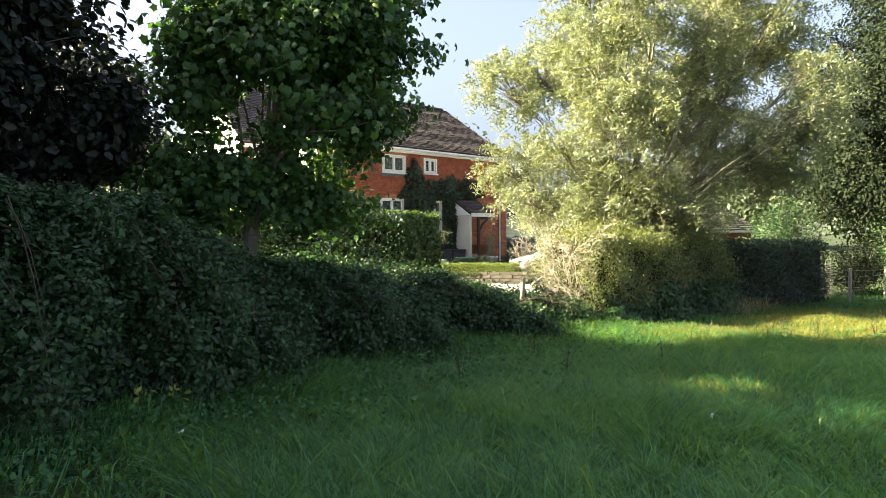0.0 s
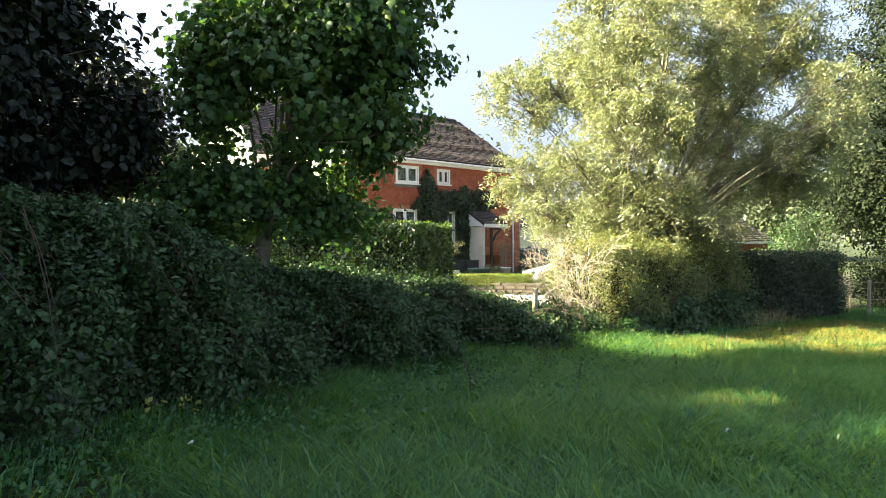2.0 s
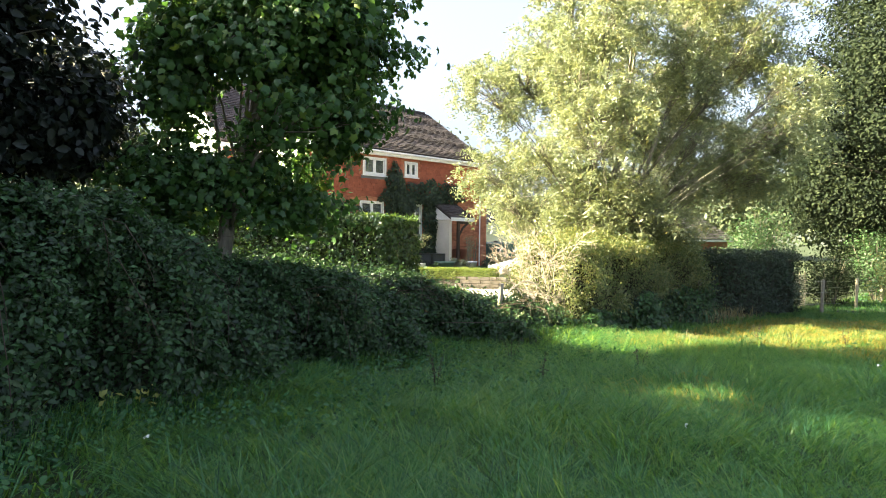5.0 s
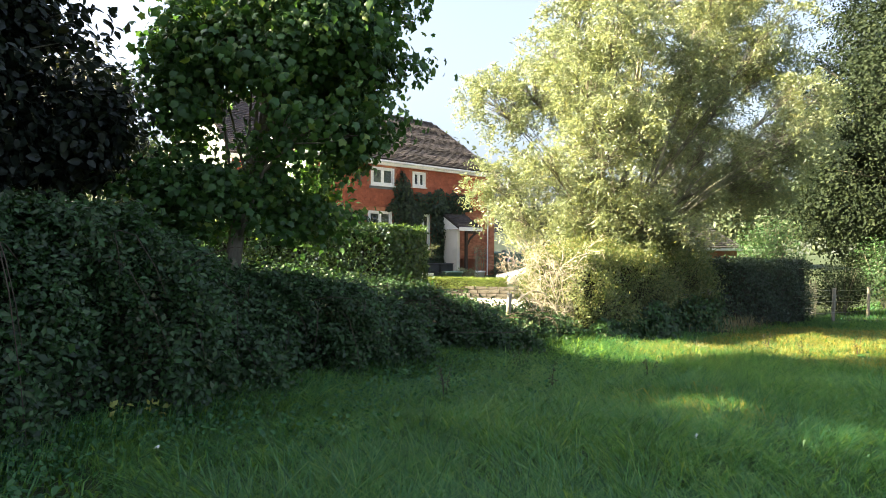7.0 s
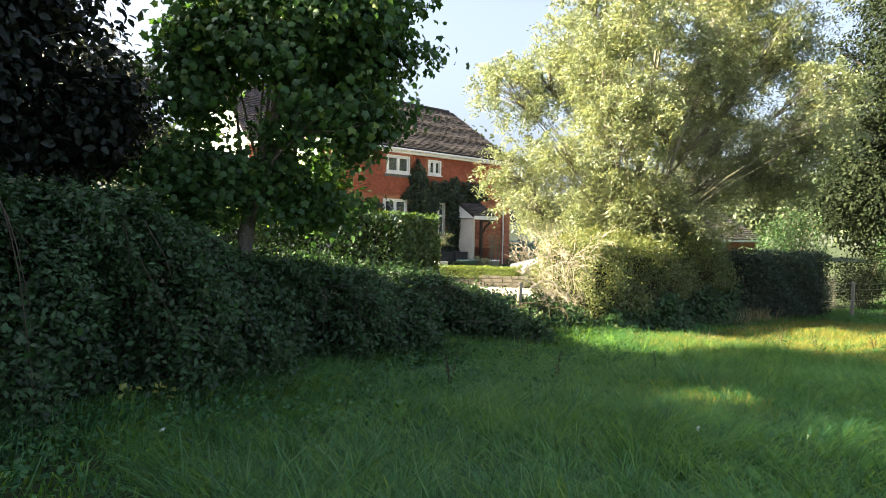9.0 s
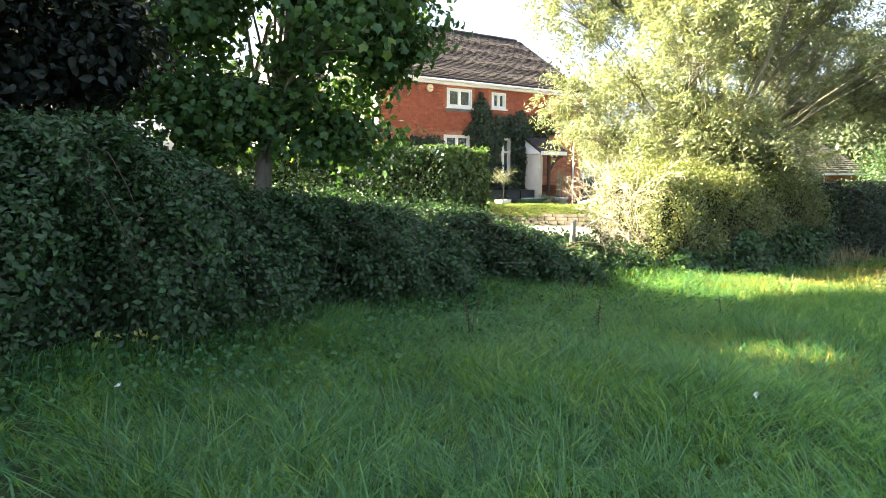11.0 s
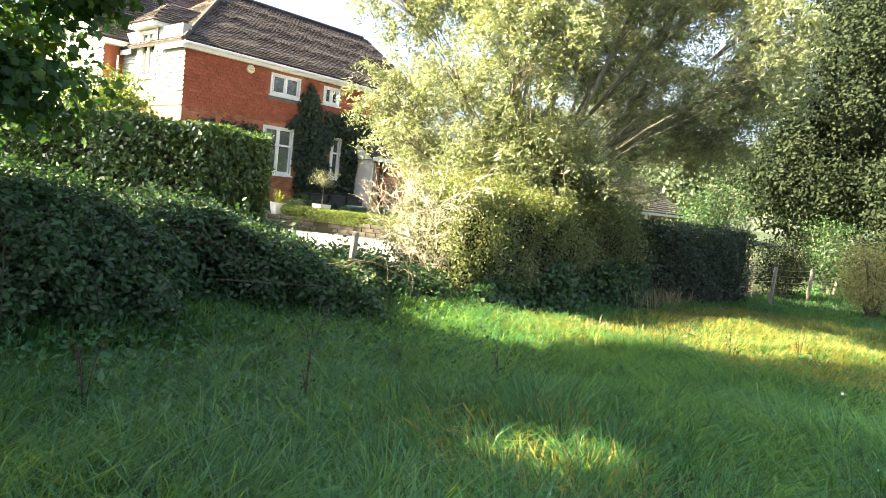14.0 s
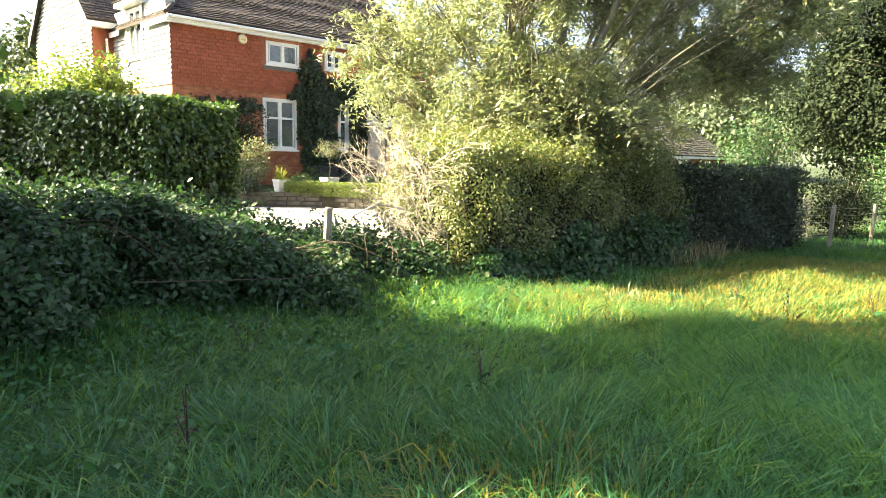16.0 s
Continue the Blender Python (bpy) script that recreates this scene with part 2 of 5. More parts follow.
class Geo:
    """Collects simple solids into one mesh."""

    def __init__(self):
        self.v, self.f = [], []

    def add(self, verts, faces):
        n = len(self.v)
        self.v.extend(tuple(p) for p in verts)
        self.f.extend(tuple(i + n for i in f) for f in faces)
        return self

    def box(self, x0, x1, y0, y1, z0, z1, m=None):
        c = [Vector((x, y, z)) for z in (z0, z1) for x, y in ((x0, y0), (x1, y0), (x1, y1), (x0, y1))]
        if m is not None:
            c = [m @ p for p in c]
        return self.add(c, [(3, 2, 1, 0), (4, 5, 6, 7), (0, 1, 5, 4), (1, 2, 6, 5), (2, 3, 7, 6), (3, 0, 4, 7)])

    def tube(self, pts, radii, sides=7):
        pts = [Vector(p) for p in pts]
        rings = []
        for i, p in enumerate(pts):
            way = (pts[min(i + 1, len(pts) - 1)] - pts[max(i - 1, 0)]).normalized()
            side = way.cross(Vector((0.31, 0.87, 0.38))).normalized()
            up = side.cross(way)
            rings.append([p + radii[i] * (math.cos(a) * side + math.sin(a) * up) for a in (2 * math.pi * k / sides for k in range(sides))])
        n = len(pts)
        faces = [(i * sides + k, i * sides + (k + 1) % sides, (i + 1) * sides + (k + 1) % sides, (i + 1) * sides + k) for i in range(n - 1) for k in range(sides)]
        faces += [tuple(range(sides))[::-1], tuple((n - 1) * sides + k for k in range(sides))]
        return self.add([v for r in rings for v in r], faces)

    def lathe(self, profile, x=0, y=0, z=0, sides=20):
        verts = [(x + r * math.cos(2 * math.pi * k / sides), y + r * math.sin(2 * math.pi * k / sides), z + h) for r, h in profile for k in range(sides)]
        faces = [(i * sides + k, i * sides + (k + 1) % sides, (i + 1) * sides + (k + 1) % sides, (i + 1) * sides + k) for i in range(len(profile) - 1) for k in range(sides)]
        faces += [tuple(range(sides))[::-1], tuple((len(profile) - 1) * sides + k for k in range(sides))]
        return self.add(verts, faces)

    def mesh(self, name, bevel=0.0):
        me = bpy.data.meshes.new(name)
        if bevel:
            bm = bmesh.new()
            vs = [bm.verts.new(p) for p in self.v]
            for f in self.f:
                bm.faces.new([vs[i] for i in f])
            bm.normal_update()
            bmesh.ops.bevel(bm, geom=bm.edges[:], offset=bevel, segments=1, affect="EDGES", clamp_overlap=True)
            bm.to_mesh(me)
            bm.free()
        else:
            me.from_pydata(self.v, [], self.f)
        me.update()
        return me


def part(name, geo, material, parent=None, label="", bevel=0.0, smooth=False):
    me = geo.mesh(name, bevel) if isinstance(geo, Geo) else geo
    me.materials.append(material)
    if smooth:
        me.polygons.foreach_set("use_smooth", [True] * len(me.polygons))
    ob = new(name, me)
    if parent is not None:
        ob.parent = parent
    return tagged(ob, label)


def thing(name, label, category, group="", kind="", at=(0, 0, 0)):
    ob = new(name)
    ob.location = at
    return tagged(ob, label, category, group, kind)


def unit(a):
    return a / np.maximum(np.linalg.norm(a, axis=-1, keepdims=True), 1e-9)


# Leaf outlines: x along the leaf (0 to 1), y across, z relief; triangles.
LEAVES = {
    "plain": ([(0, 0, 0), (0.5, 0.28, 0.06), (1, 0, -0.08), (0.5, -0.28, 0.06)], [(0, 1, 2), (0, 2, 3)]),
    "slim": ([(0, 0, 0), (0.45, 0.15, 0.03), (1, 0, -0.1), (0.45, -0.15, 0.03)], [(0, 1, 2), (0, 2, 3)]),
    "broad": ([(0, 0, 0), (0.3, 0.34, 0.08), (0.7, 0.27, 0.03), (1, 0, -0.12), (0.7, -0.27, 0.03), (0.3, -0.34, 0.08), (0.5, 0, -0.02)],
              [(0, 1, 6), (1, 2, 6), (2, 3, 6), (3, 4, 6), (4, 5, 6), (5, 0, 6)]),
    "oval": ([(0, 0, 0), (0.28, 0.33, 0.07), (0.72, 0.25, 0.02), (1, 0, -0.12), (0.72, -0.25, 0.02), (0.28, -0.33, 0.07)],
             [(0, 1, 2), (0, 2, 3), (0, 3, 4), (0, 4, 5)]),
    "maple": ([(0.05, 0, 0.06), (-0.04, 0.32, -0.02), (0.24, 0.36, 0.05), (0.5, 0.54, -0.1), (0.6, 0.3, 0.04), (1, 0, -0.2), (0.6, -0.3, 0.04), (0.5, -0.54, -0.1), (0.24, -0.36, 0.05), (-0.04, -0.32, -0.02)],
              [(0, 1, 2), (2, 3, 4), (0, 2, 4), (4, 5, 6), (0, 4, 6), (6, 7, 8), (0, 6, 8), (0, 8, 9)]),
}


def leaf_mesh(name, pos, facing, size, shape, droop=0.5, spread=0.7):
    """Leaves at pos, turned roughly to facing; one mesh."""
    tv, tf = (np.array(a) for a in LEAVES[shape])
    n = len(pos)
    nrm = unit(facing + spread * rng.normal(size=(n, 3)))
    lead = rng.normal(size=(n, 3)) - np.array([0, 0, droop])
    along = unit(lead - (lead * nrm).sum(1, keepdims=True) * nrm)
    across = np.cross(nrm, along)
    s = np.broadcast_to(np.asarray(size, float), (n,)) * rng.uniform(0.65, 1.3, n)
    v = pos[:, None] + s[:, None, None] * (tv[None, :, :1] * along[:, None] + tv[None, :, 1:2] * across[:, None] + tv[None, :, 2:] * nrm[:, None])
    f = tf[None] + (np.arange(n) * len(tv))[:, None, None]
    return raw_mesh(name, v.reshape(-1, 3), f.reshape(-1, 3))


def raw_mesh(name, v, f):
    me = bpy.data.meshes.new(name)
    k = f.shape[1]
    me.vertices.add(len(v))
    me.vertices.foreach_set("co", np.ascontiguousarray(v, np.float32).ravel())
    me.loops.add(f.size)
    me.loops.foreach_set("vertex_index", np.ascontiguousarray(f, np.int32).ravel())
    me.polygons.add(len(f))
    me.polygons.foreach_set("loop_start", np.arange(0, f.size, k, dtype=np.int32))
    me.update(calc_edges=True)
    return me


def ground_z(x, y):
    """The field falls gently; the drive lies level and rises a little to the house."""
    x, y = np.asarray(x, float), np.asarray(y, float)
    field = 0.2 - 0.036 * np.clip(y, -6, 23)
    field = field + 0.05 * np.sin(0.9 * x + 0.4 * y) * np.cos(0.7 * y) + 0.02 * np.sin(2.3 * x - 1.7 * y)
    drive = 0.08 + 0.42 * np.clip((-x - 18.6) / 2.5, 0, 1)
    k = np.clip((-x - 8.2) / 2.0, 0, 1)
    k = k * k * (3 - 2 * k)
    far = np.clip((np.hypot(x, y) - 60) / 60, 0, 1)
    return (field * (1 - k) + drive * k) * (1 - far) - 0.4 * far

# ---- ground ----
def grid_mesh(name, xs, ys, lift=0.0):
    gx, gy = np.meshgrid(xs, ys, indexing="ij")
    v = np.stack([gx, gy, ground_z(gx, gy) + lift], -1).reshape(-1, 3)
    i = np.arange(len(xs) * len(ys)).reshape(len(xs), len(ys))
    f = np.stack([i[:-1, :-1], i[1:, :-1], i[1:, 1:], i[:-1, 1:]], -1).reshape(-1, 4)
    return raw_mesh(name, v, f)


def spaced(near0, near1, step, far):
    mid = np.arange(near0, near1 + 1e-6, step)
    out = np.array([1.5, 4, 9, 18, 35, 70, 140, 300, 700, far])
    return np.r_[near0 - out[::-1], mid, near1 + out]


tagged(part("ground", grid_mesh("ground", spaced(-34, 12, 0.4, 1800), spaced(-12, 44, 0.4, 1800)), M_SOIL, smooth=True),
       "grassy field soil sloping gently away", "ground", kind="structure")
drive = tagged(part("drive", grid_mesh("drive", np.arange(-20.6, -9.55, 0.35), np.arange(9.6, 30, 0.4), 0.012), M_GRAVEL, smooth=True),
               "sunlit pale gravel drive before the house", "drive", kind="structure")


# ---- plants ----
def tree_limbs(base, top, crown, count, r0, lean=0.0, stems=1, seed=1, spread=0.25):
    """Trunk or stems with limbs out to spots of the crown. crown: centre, radii. Returns the wood and the limb ends."""
    r = random.Random(seed)
    wood, ends = Geo(), []
    c, rad = Vector(crown[0]), crown[1]
    for s in range(stems):
        b = Vector(base) + Vector((r.uniform(-spread, spread), r.uniform(-spread, spread), 0)) * (stems > 1)
        t = Vector(top) + Vector((r.uniform(-1, 1) * rad[0] * 0.5, r.uniform(-1, 1) * rad[1] * 0.5, r.uniform(-0.5, 0.2))) * (stems > 1)
        pts = [b.lerp(t, k / 7) + Vector((math.sin(k * 1.1 + s) * 0.07, math.cos(k * 0.9 + s * 2) * 0.07, 0)) * (k > 0) for k in range(8)]
        rr = r0 / math.sqrt(stems) * 1.15
        wood.tube(pts, [rr * (1.25 if k == 0 else 1 - 0.11 * k) for k in range(8)], 8)
        for i in range(count // stems):
            k = r.uniform(2.4, 7.0)
            a = pts[int(k)].lerp(pts[min(int(k) + 1, 7)], k % 1)
            while True:
                d = Vector((r.uniform(-1, 1), r.uniform(-1, 1), r.uniform(-1, 1)))
                if 0.35 < d.length < 1:
                    break
            e = c + Vector((d.x * rad[0], d.y * rad[1], d.z * rad[2]))
            m = a.lerp(e, 0.5) + Vector((r.uniform(-0.15, 0.15), r.uniform(-0.15, 0.15), 0.12 + 0.1 * r.random()))
            br = rr * (1 - 0.1 * k) * r.uniform(0.22, 0.42)
            wood.tube([a, a.lerp(m, 0.5), m, m.lerp(e, 0.55), e], [br, br * 0.8, br * 0.55, br * 0.35, 0.006], 5)
            ends += [m.lerp(e, 0.4), e]
            for _ in range(2):
                w = e + Vector((r.uniform(-0.5, 0.5), r.uniform(-0.5, 0.5), r.uniform(-0.35, 0.3)))
                wood.tube([m.lerp(e, 0.5), m.lerp(w, 0.75) + Vector((0, 0, 0.04)), w], [br * 0.35, br * 0.22, 0.004], 4)
                ends.append(w)
    return wood, np.array([tuple(e) for e in ends])


def crown_points(crown, ends, clumps, per, clump_r, flat=0.6, shell=0.55):
    """Leaf places: small clumps round the limb ends and over the crown's outer part, with gaps between."""
    c, rad = np.array(crown[0]), np.array(crown[1])
    lobes = 44
    core = unit(rng.normal(size=(lobes, 3))) * rng.uniform(shell * 0.7, 0.78, (lobes, 1))
    pick = rng.integers(0, lobes, clumps)
    d = core[pick] + unit(rng.normal(size=(clumps, 3))) * rng.uniform(0.08, 0.4, (clumps, 1)) * rng.uniform(0.7, 1.15, lobes)[pick][:, None]
    spots = np.concatenate([c + d * rad, ends]) if len(ends) else c + d * rad
    p = np.repeat(spots, per, 0)
    off = rng.normal(size=p.shape) * np.array([clump_r, clump_r, clump_r * flat])
    return p + off, unit(unit((p + off - c) / rad) + np.array([0, 0, 0.8]))


def tree(name, label, base, top, crown, wood_mat, leaf_mat, shape, leaf, clumps, per, clump_r, limbs=26, r0=0.13, stems=1, seed=1, extra=(), droop=0.5, shell=0.55, spread=0.25, group="", gap=None):
    ob = thing(name, label, "tree", group)
    wood, ends = tree_limbs(base, top, crown, limbs, r0, stems=stems, seed=seed, spread=spread)
    part("trunk", wood, wood_mat, ob, smooth=True)
    sets = [crown_points(crown, ends, clumps, per, clump_r, shell=shell)]
    for c2, n2 in extra:
        sets.append(crown_points(c2, np.zeros((0, 3)), n2, per, clump_r, shell=0.2))
    pos, face = (np.concatenate(a) for a in zip(*sets))
    if gap:
        # a thin place in the crown, through which the sun reaches the grass
        o, r = np.array(gap[0]), gap[1]
        away = np.cross(pos - o, np.array(SUN))
        keep = np.linalg.norm(away, axis=1) > r
        pos, face = pos[keep], face[keep]
    part("crown", leaf_mesh("crown", pos, face, leaf, shape, droop), leaf_mat, ob)
    return ob


def hedge(name, label, outline, z_top, leaf_mat, shape, leaf, density, core_in=0.22, rough=0.06, category="hedge", z_low=None, stray=0.0, seed=0):
    """A clipped hedge over a polygon, seen from its sides and top: a core coloured dark for the shade within and a skin
    of leaves that stand out of it.
    """
    ob = thing(name, label, category)
    pts = np.array(outline, float)
    nxt = np.roll(pts, -1, 0)
    mid = pts.mean(0)
    core = Geo()
    outs = np.stack([(nxt - pts)[:, 1], -(nxt - pts)[:, 0]], 1) / np.linalg.norm(nxt - pts, axis=1, keepdims=True)
    inner = pts - core_in * 0.8 * (outs + np.roll(outs, 1, 0))
    base = [float(ground_z(*p)) - 0.05 for p in inner]
    n = len(pts)
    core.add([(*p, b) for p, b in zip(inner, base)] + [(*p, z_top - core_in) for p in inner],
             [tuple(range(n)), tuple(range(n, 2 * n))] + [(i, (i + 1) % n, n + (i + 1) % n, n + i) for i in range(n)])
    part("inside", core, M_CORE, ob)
    pos, face = [], []
    for a, b in zip(pts, nxt):
        length = np.linalg.norm(b - a)
        out = np.array([(b - a)[1], -(b - a)[0]]) / length
        cnt = int(length * (z_top + 0.3) * density)
        u, w = rng.uniform(0, 1, cnt), rng.uniform(0, 1, cnt) ** 0.9
        xy = a + (b - a) * u[:, None]
        g = ground_z(xy[:, 0], xy[:, 1]) if z_low is None else np.full(cnt, z_low)
        z = g + w * (z_top - g)
        bulge = rough * (np.sin(xy[:, 0] * 3.1 + xy[:, 1] * 2.3 + z * 3.7) + 0.7 * np.cos(xy[:, 1] * 5.3 - z * 4.1 + 2 * np.sin(1.7 * xy[:, 1])) + 0.5 * np.sin(xy[:, 1] * 11.7 + z * 9.1 + 3 * np.sin(2.3 * z))) - core_in * rng.uniform(0, 1, cnt) ** 1.6 + stray * rng.exponential(1, cnt)
        bulge -= 0.12 * np.clip(w - 0.9, 0, 1) * 10 * 0.5
        xy = xy + out * bulge[:, None]
        pos.append(np.c_[xy, z])
        face.append(np.tile([out[0], out[1], 0.45], (cnt, 1)))
    tri = [(pts[0], pts[i], pts[i + 1]) for i in range(1, n - 1)]
    for a, b, c in tri:
        area = abs(np.cross(b - a, c - a)) / 2
        cnt = int(area * density * 1.1)
        u = rng.uniform(0, 1, (cnt, 2))
        u = np.where(u.sum(1, keepdims=True) > 1, 1 - u, u)
        xy = a + u[:, :1] * (b - a) + u[:, 1:] * (c - a)
        z = z_top + rough * (np.sin(xy[:, 0] * 4.1) + np.cos(xy[:, 1] * 5.3)) * 0.7 - core_in * rng.uniform(0, 1, cnt) ** 2 + stray * 0.8 * rng.exponential(1, cnt)
        pos.append(np.c_[xy, z])
        face.append(np.tile([0.0, 0, 1], (cnt, 1)))
    part("leaves", leaf_mesh("leaves", np.concatenate(pos), np.concatenate(face), leaf, shape, 0.4, 0.75), leaf_mat, ob)
    return ob


def bank_top(y):
    """The height of the bramble bank along the field's edge."""
    return np.interp(y, [-4, 0, 2.9, 4.1, 5.3, 7.3, 8.0, 8.8, 9.6, 10.6, 11.6], [2.6, 2.45, 2.15, 1.62, 1.33, 1.16, 1.1, 0.84, 0.62, 0.52, 0.3])


def bank_front(y):
    return np.interp(y, [-4, 0, 1, 2.3, 3.8, 6.4, 8, 10, 12], [-5.4, -5.7, -5.95, -6.5, -7.15, -7.75, -7.8, -7.8, -8.0])


def bramble_bank():
    ob = thing("bramble_bank", "sprawling dark bramble thicket along the field edge", "brambles", kind="stuff")
    ys = np.linspace(-4, 11.8, 60)
    prof = np.linspace(0, 1, 9)
    gy, gw = np.meshgrid(ys, prof, indexing="ij")
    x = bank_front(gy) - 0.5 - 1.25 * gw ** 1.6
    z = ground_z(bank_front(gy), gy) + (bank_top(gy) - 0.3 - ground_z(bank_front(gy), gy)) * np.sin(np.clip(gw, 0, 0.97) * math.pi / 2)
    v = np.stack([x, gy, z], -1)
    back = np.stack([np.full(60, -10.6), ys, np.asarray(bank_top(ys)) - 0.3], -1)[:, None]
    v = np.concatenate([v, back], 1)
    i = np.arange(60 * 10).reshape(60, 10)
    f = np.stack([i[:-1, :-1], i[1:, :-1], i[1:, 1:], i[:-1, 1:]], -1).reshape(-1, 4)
    # backing sheet, its dark colour standing in for shade between the leaves
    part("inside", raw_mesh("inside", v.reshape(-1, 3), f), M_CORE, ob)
    n = 82000
    y = rng.uniform(-2.0, 11.9, n)
    w = rng.uniform(0, 1, n) ** 0.85
    fr, tp = bank_front(y), bank_top(y)
    lump = 0.24 * np.sin(2.1 * y + 3 * w) + 0.2 * np.cos(4.7 * y - 6 * w) + 0.11 * np.sin(9 * y + 11 * w) + 0.07 * np.cos(17 * y - 15 * w)
    x = fr - 1.25 * w ** 1.6 + lump - 0.4 * rng.uniform(0, 1, n) ** 2 + 0.16 * rng.exponential(0.6, n)
    g = ground_z(fr, y)
    z = g + 0.03 + (tp - g + 0.12 * lump) * np.sin(w * math.pi / 2) + rng.normal(0, 0.05, n)
    flat = rng.uniform(0, 1, n) < 0.16
    x = np.where(flat, -9.0 - 1.6 * rng.uniform(0, 1, n), x)
    z = np.where(flat, tp + 0.08 * rng.normal(size=n) + 0.6 * lump, z)
    face = np.c_[np.cos(w * 1.4), 0 * w, 0.35 + np.sin(w * 1.4)]
    big = rng.uniform(0.045, 0.09, n)
    # three leaflets to a leaf
    pos = np.repeat(np.c_[x, y, z], 2, 0) + rng.normal(0, 0.035, (2 * n, 3))
    part("leaves", leaf_mesh("leaves", pos, np.repeat(face, 2, 0), np.repeat(big, 2), "plain", 0.7, 0.8), M_BRAMBLE, ob)
    stems = Geo()
    r = random.Random(5)
    for _ in range(70):
        y0 = r.uniform(-3, 11.5)
        x0, t0 = float(bank_front(y0)), float(bank_top(y0))
        a = Vector((x0 - 0.6, y0, t0 * r.uniform(0.5, 1.0)))
        e = Vector((x0 + r.uniform(-0.1, 0.5), y0 + r.uniform(-0.8, 0.8), r.uniform(0.15, 0.9) * t0))
        m = a.lerp(e, 0.5) + Vector((0.15, 0, r.uniform(0.1, 0.35)))
        stems.tube([a, a.lerp(m, 0.6) + Vector((0, 0, 0.06)), m, m.lerp(e, 0.6) + Vector((0.03, 0, 0.05)), e], [0.006, 0.006, 0.005, 0.004, 0.002], 4)
    part("cane", stems, M_STEM, ob)["kind"] = "stuff"
    return ob


def blades(name, xy, height, width, lean, mat_, parent=None, fine=False, away=None):
    """Grass: narrow blades that bend over, in drifts."""
    n = len(xy)
    base = np.c_[xy, ground_z(xy[:, 0], xy[:, 1]) - 0.01]
    ang = 2.2 * np.sin(0.8 * xy[:, 0] + 1.3 * np.sin(0.6 * xy[:, 1])) + 1.5 * np.cos(0.9 * xy[:, 1]) + rng.normal(0, 1.3, n)
    way = np.c_[np.cos(ang), np.sin(ang), 0 * ang]
    if away is not None:
        # out from the tuft's middle, combed over by wind and rain
        comb = 2.2 * np.sin(0.8 * xy[:, 0] + 1.3 * np.sin(0.6 * xy[:, 1])) + 1.5 * np.cos(0.9 * xy[:, 1])
        turn_ = away + rng.normal(0, 0.4, n)
        way = unit(np.c_[np.cos(turn_) + 0.8 * np.cos(comb), np.sin(turn_) + 0.8 * np.sin(comb), 0 * turn_])
    turn = rng.uniform(0, math.pi, n)
    side = np.c_[np.cos(turn), np.sin(turn), 0 * turn]
    h = height * rng.uniform(0.55, 1.25, n)
    k = lean * rng.uniform(0.3, 1.5, n)
    up = np.array([0, 0, 1.0])
    wd = (width * rng.uniform(0.6, 1.4, n))[:, None] * side
    # each blade rises, bends and droops at its tip
    lift = np.array([0.0, 0.55, 0.9])
    reach = np.array([0.0, 0.22, 0.62])
    rows = [base + (h * a)[:, None] * up + (h * k * r)[:, None] * way for a, r in zip(lift, reach)]
    tip = base + (h * (1.0 - 0.38 * np.clip(k, 0, 1.7)))[:, None] * up + (h * k * 1.08)[:, None] * way
    if fine:
        v = np.stack([rows[0] - wd, rows[0] + wd, rows[1] - wd, rows[1] + wd, rows[2] - wd * 0.7, rows[2] + wd * 0.7, tip], 1).reshape(-1, 3)
        f = np.array([(0, 1, 3), (0, 3, 2), (2, 3, 5), (2, 5, 4), (4, 5, 6)])
    else:
        v = np.stack([rows[0] - wd, rows[0] + wd, (rows[1] + rows[2]) / 2 - wd * 0.8, (rows[1] + rows[2]) / 2 + wd * 0.8, tip], 1).reshape(-1, 3)
        f = np.array([(0, 1, 3), (0, 3, 2), (2, 3, 4)])
    f = f[None] + (np.arange(n) * (7 if fine else 5))[:, None, None]
    return part(name, raw_mesh(name, v, f.reshape(-1, 3)), mat_, parent)


def scatter(x0, x1, y0, y1, per_m2, edge=0.0):
    n = int((x1 - x0) * (y1 - y0) * per_m2)
    p = np.c_[rng.uniform(x0, x1, n), rng.uniform(y0, y1, n)]
    return p[p[:, 0] > bank_front(p[:, 1]) - 0.5]

# ---- grass ----
def drift(p):
    return 0.5 + 0.24 * np.sin(1.3 * p[:, 0] + 0.9 * np.sin(1.1 * p[:, 1])) + 0.2 * np.cos(1.7 * p[:, 1] - 0.8 * p[:, 0]) + 0.3 * np.sin(4.1 * p[:, 0] + 1.7 * np.sin(2.9 * p[:, 1])) * np.cos(3.7 * p[:, 1] + 1.1 * np.sin(2.3 * p[:, 0]))


def tufted(p, per, r):
    """Blades gathered in tufts, each leaning out from its middle."""
    a, q = rng.uniform(0, 2 * math.pi, len(p) * per), r * np.sqrt(rng.uniform(0, 1, len(p) * per)) * np.repeat(rng.uniform(0.6, 1.6, len(p)), per)
    return np.repeat(p, per, 0) + np.c_[np.cos(a) * q, np.sin(a) * q], np.repeat(rng.uniform(0.5, 1.6, len(p)), per), a


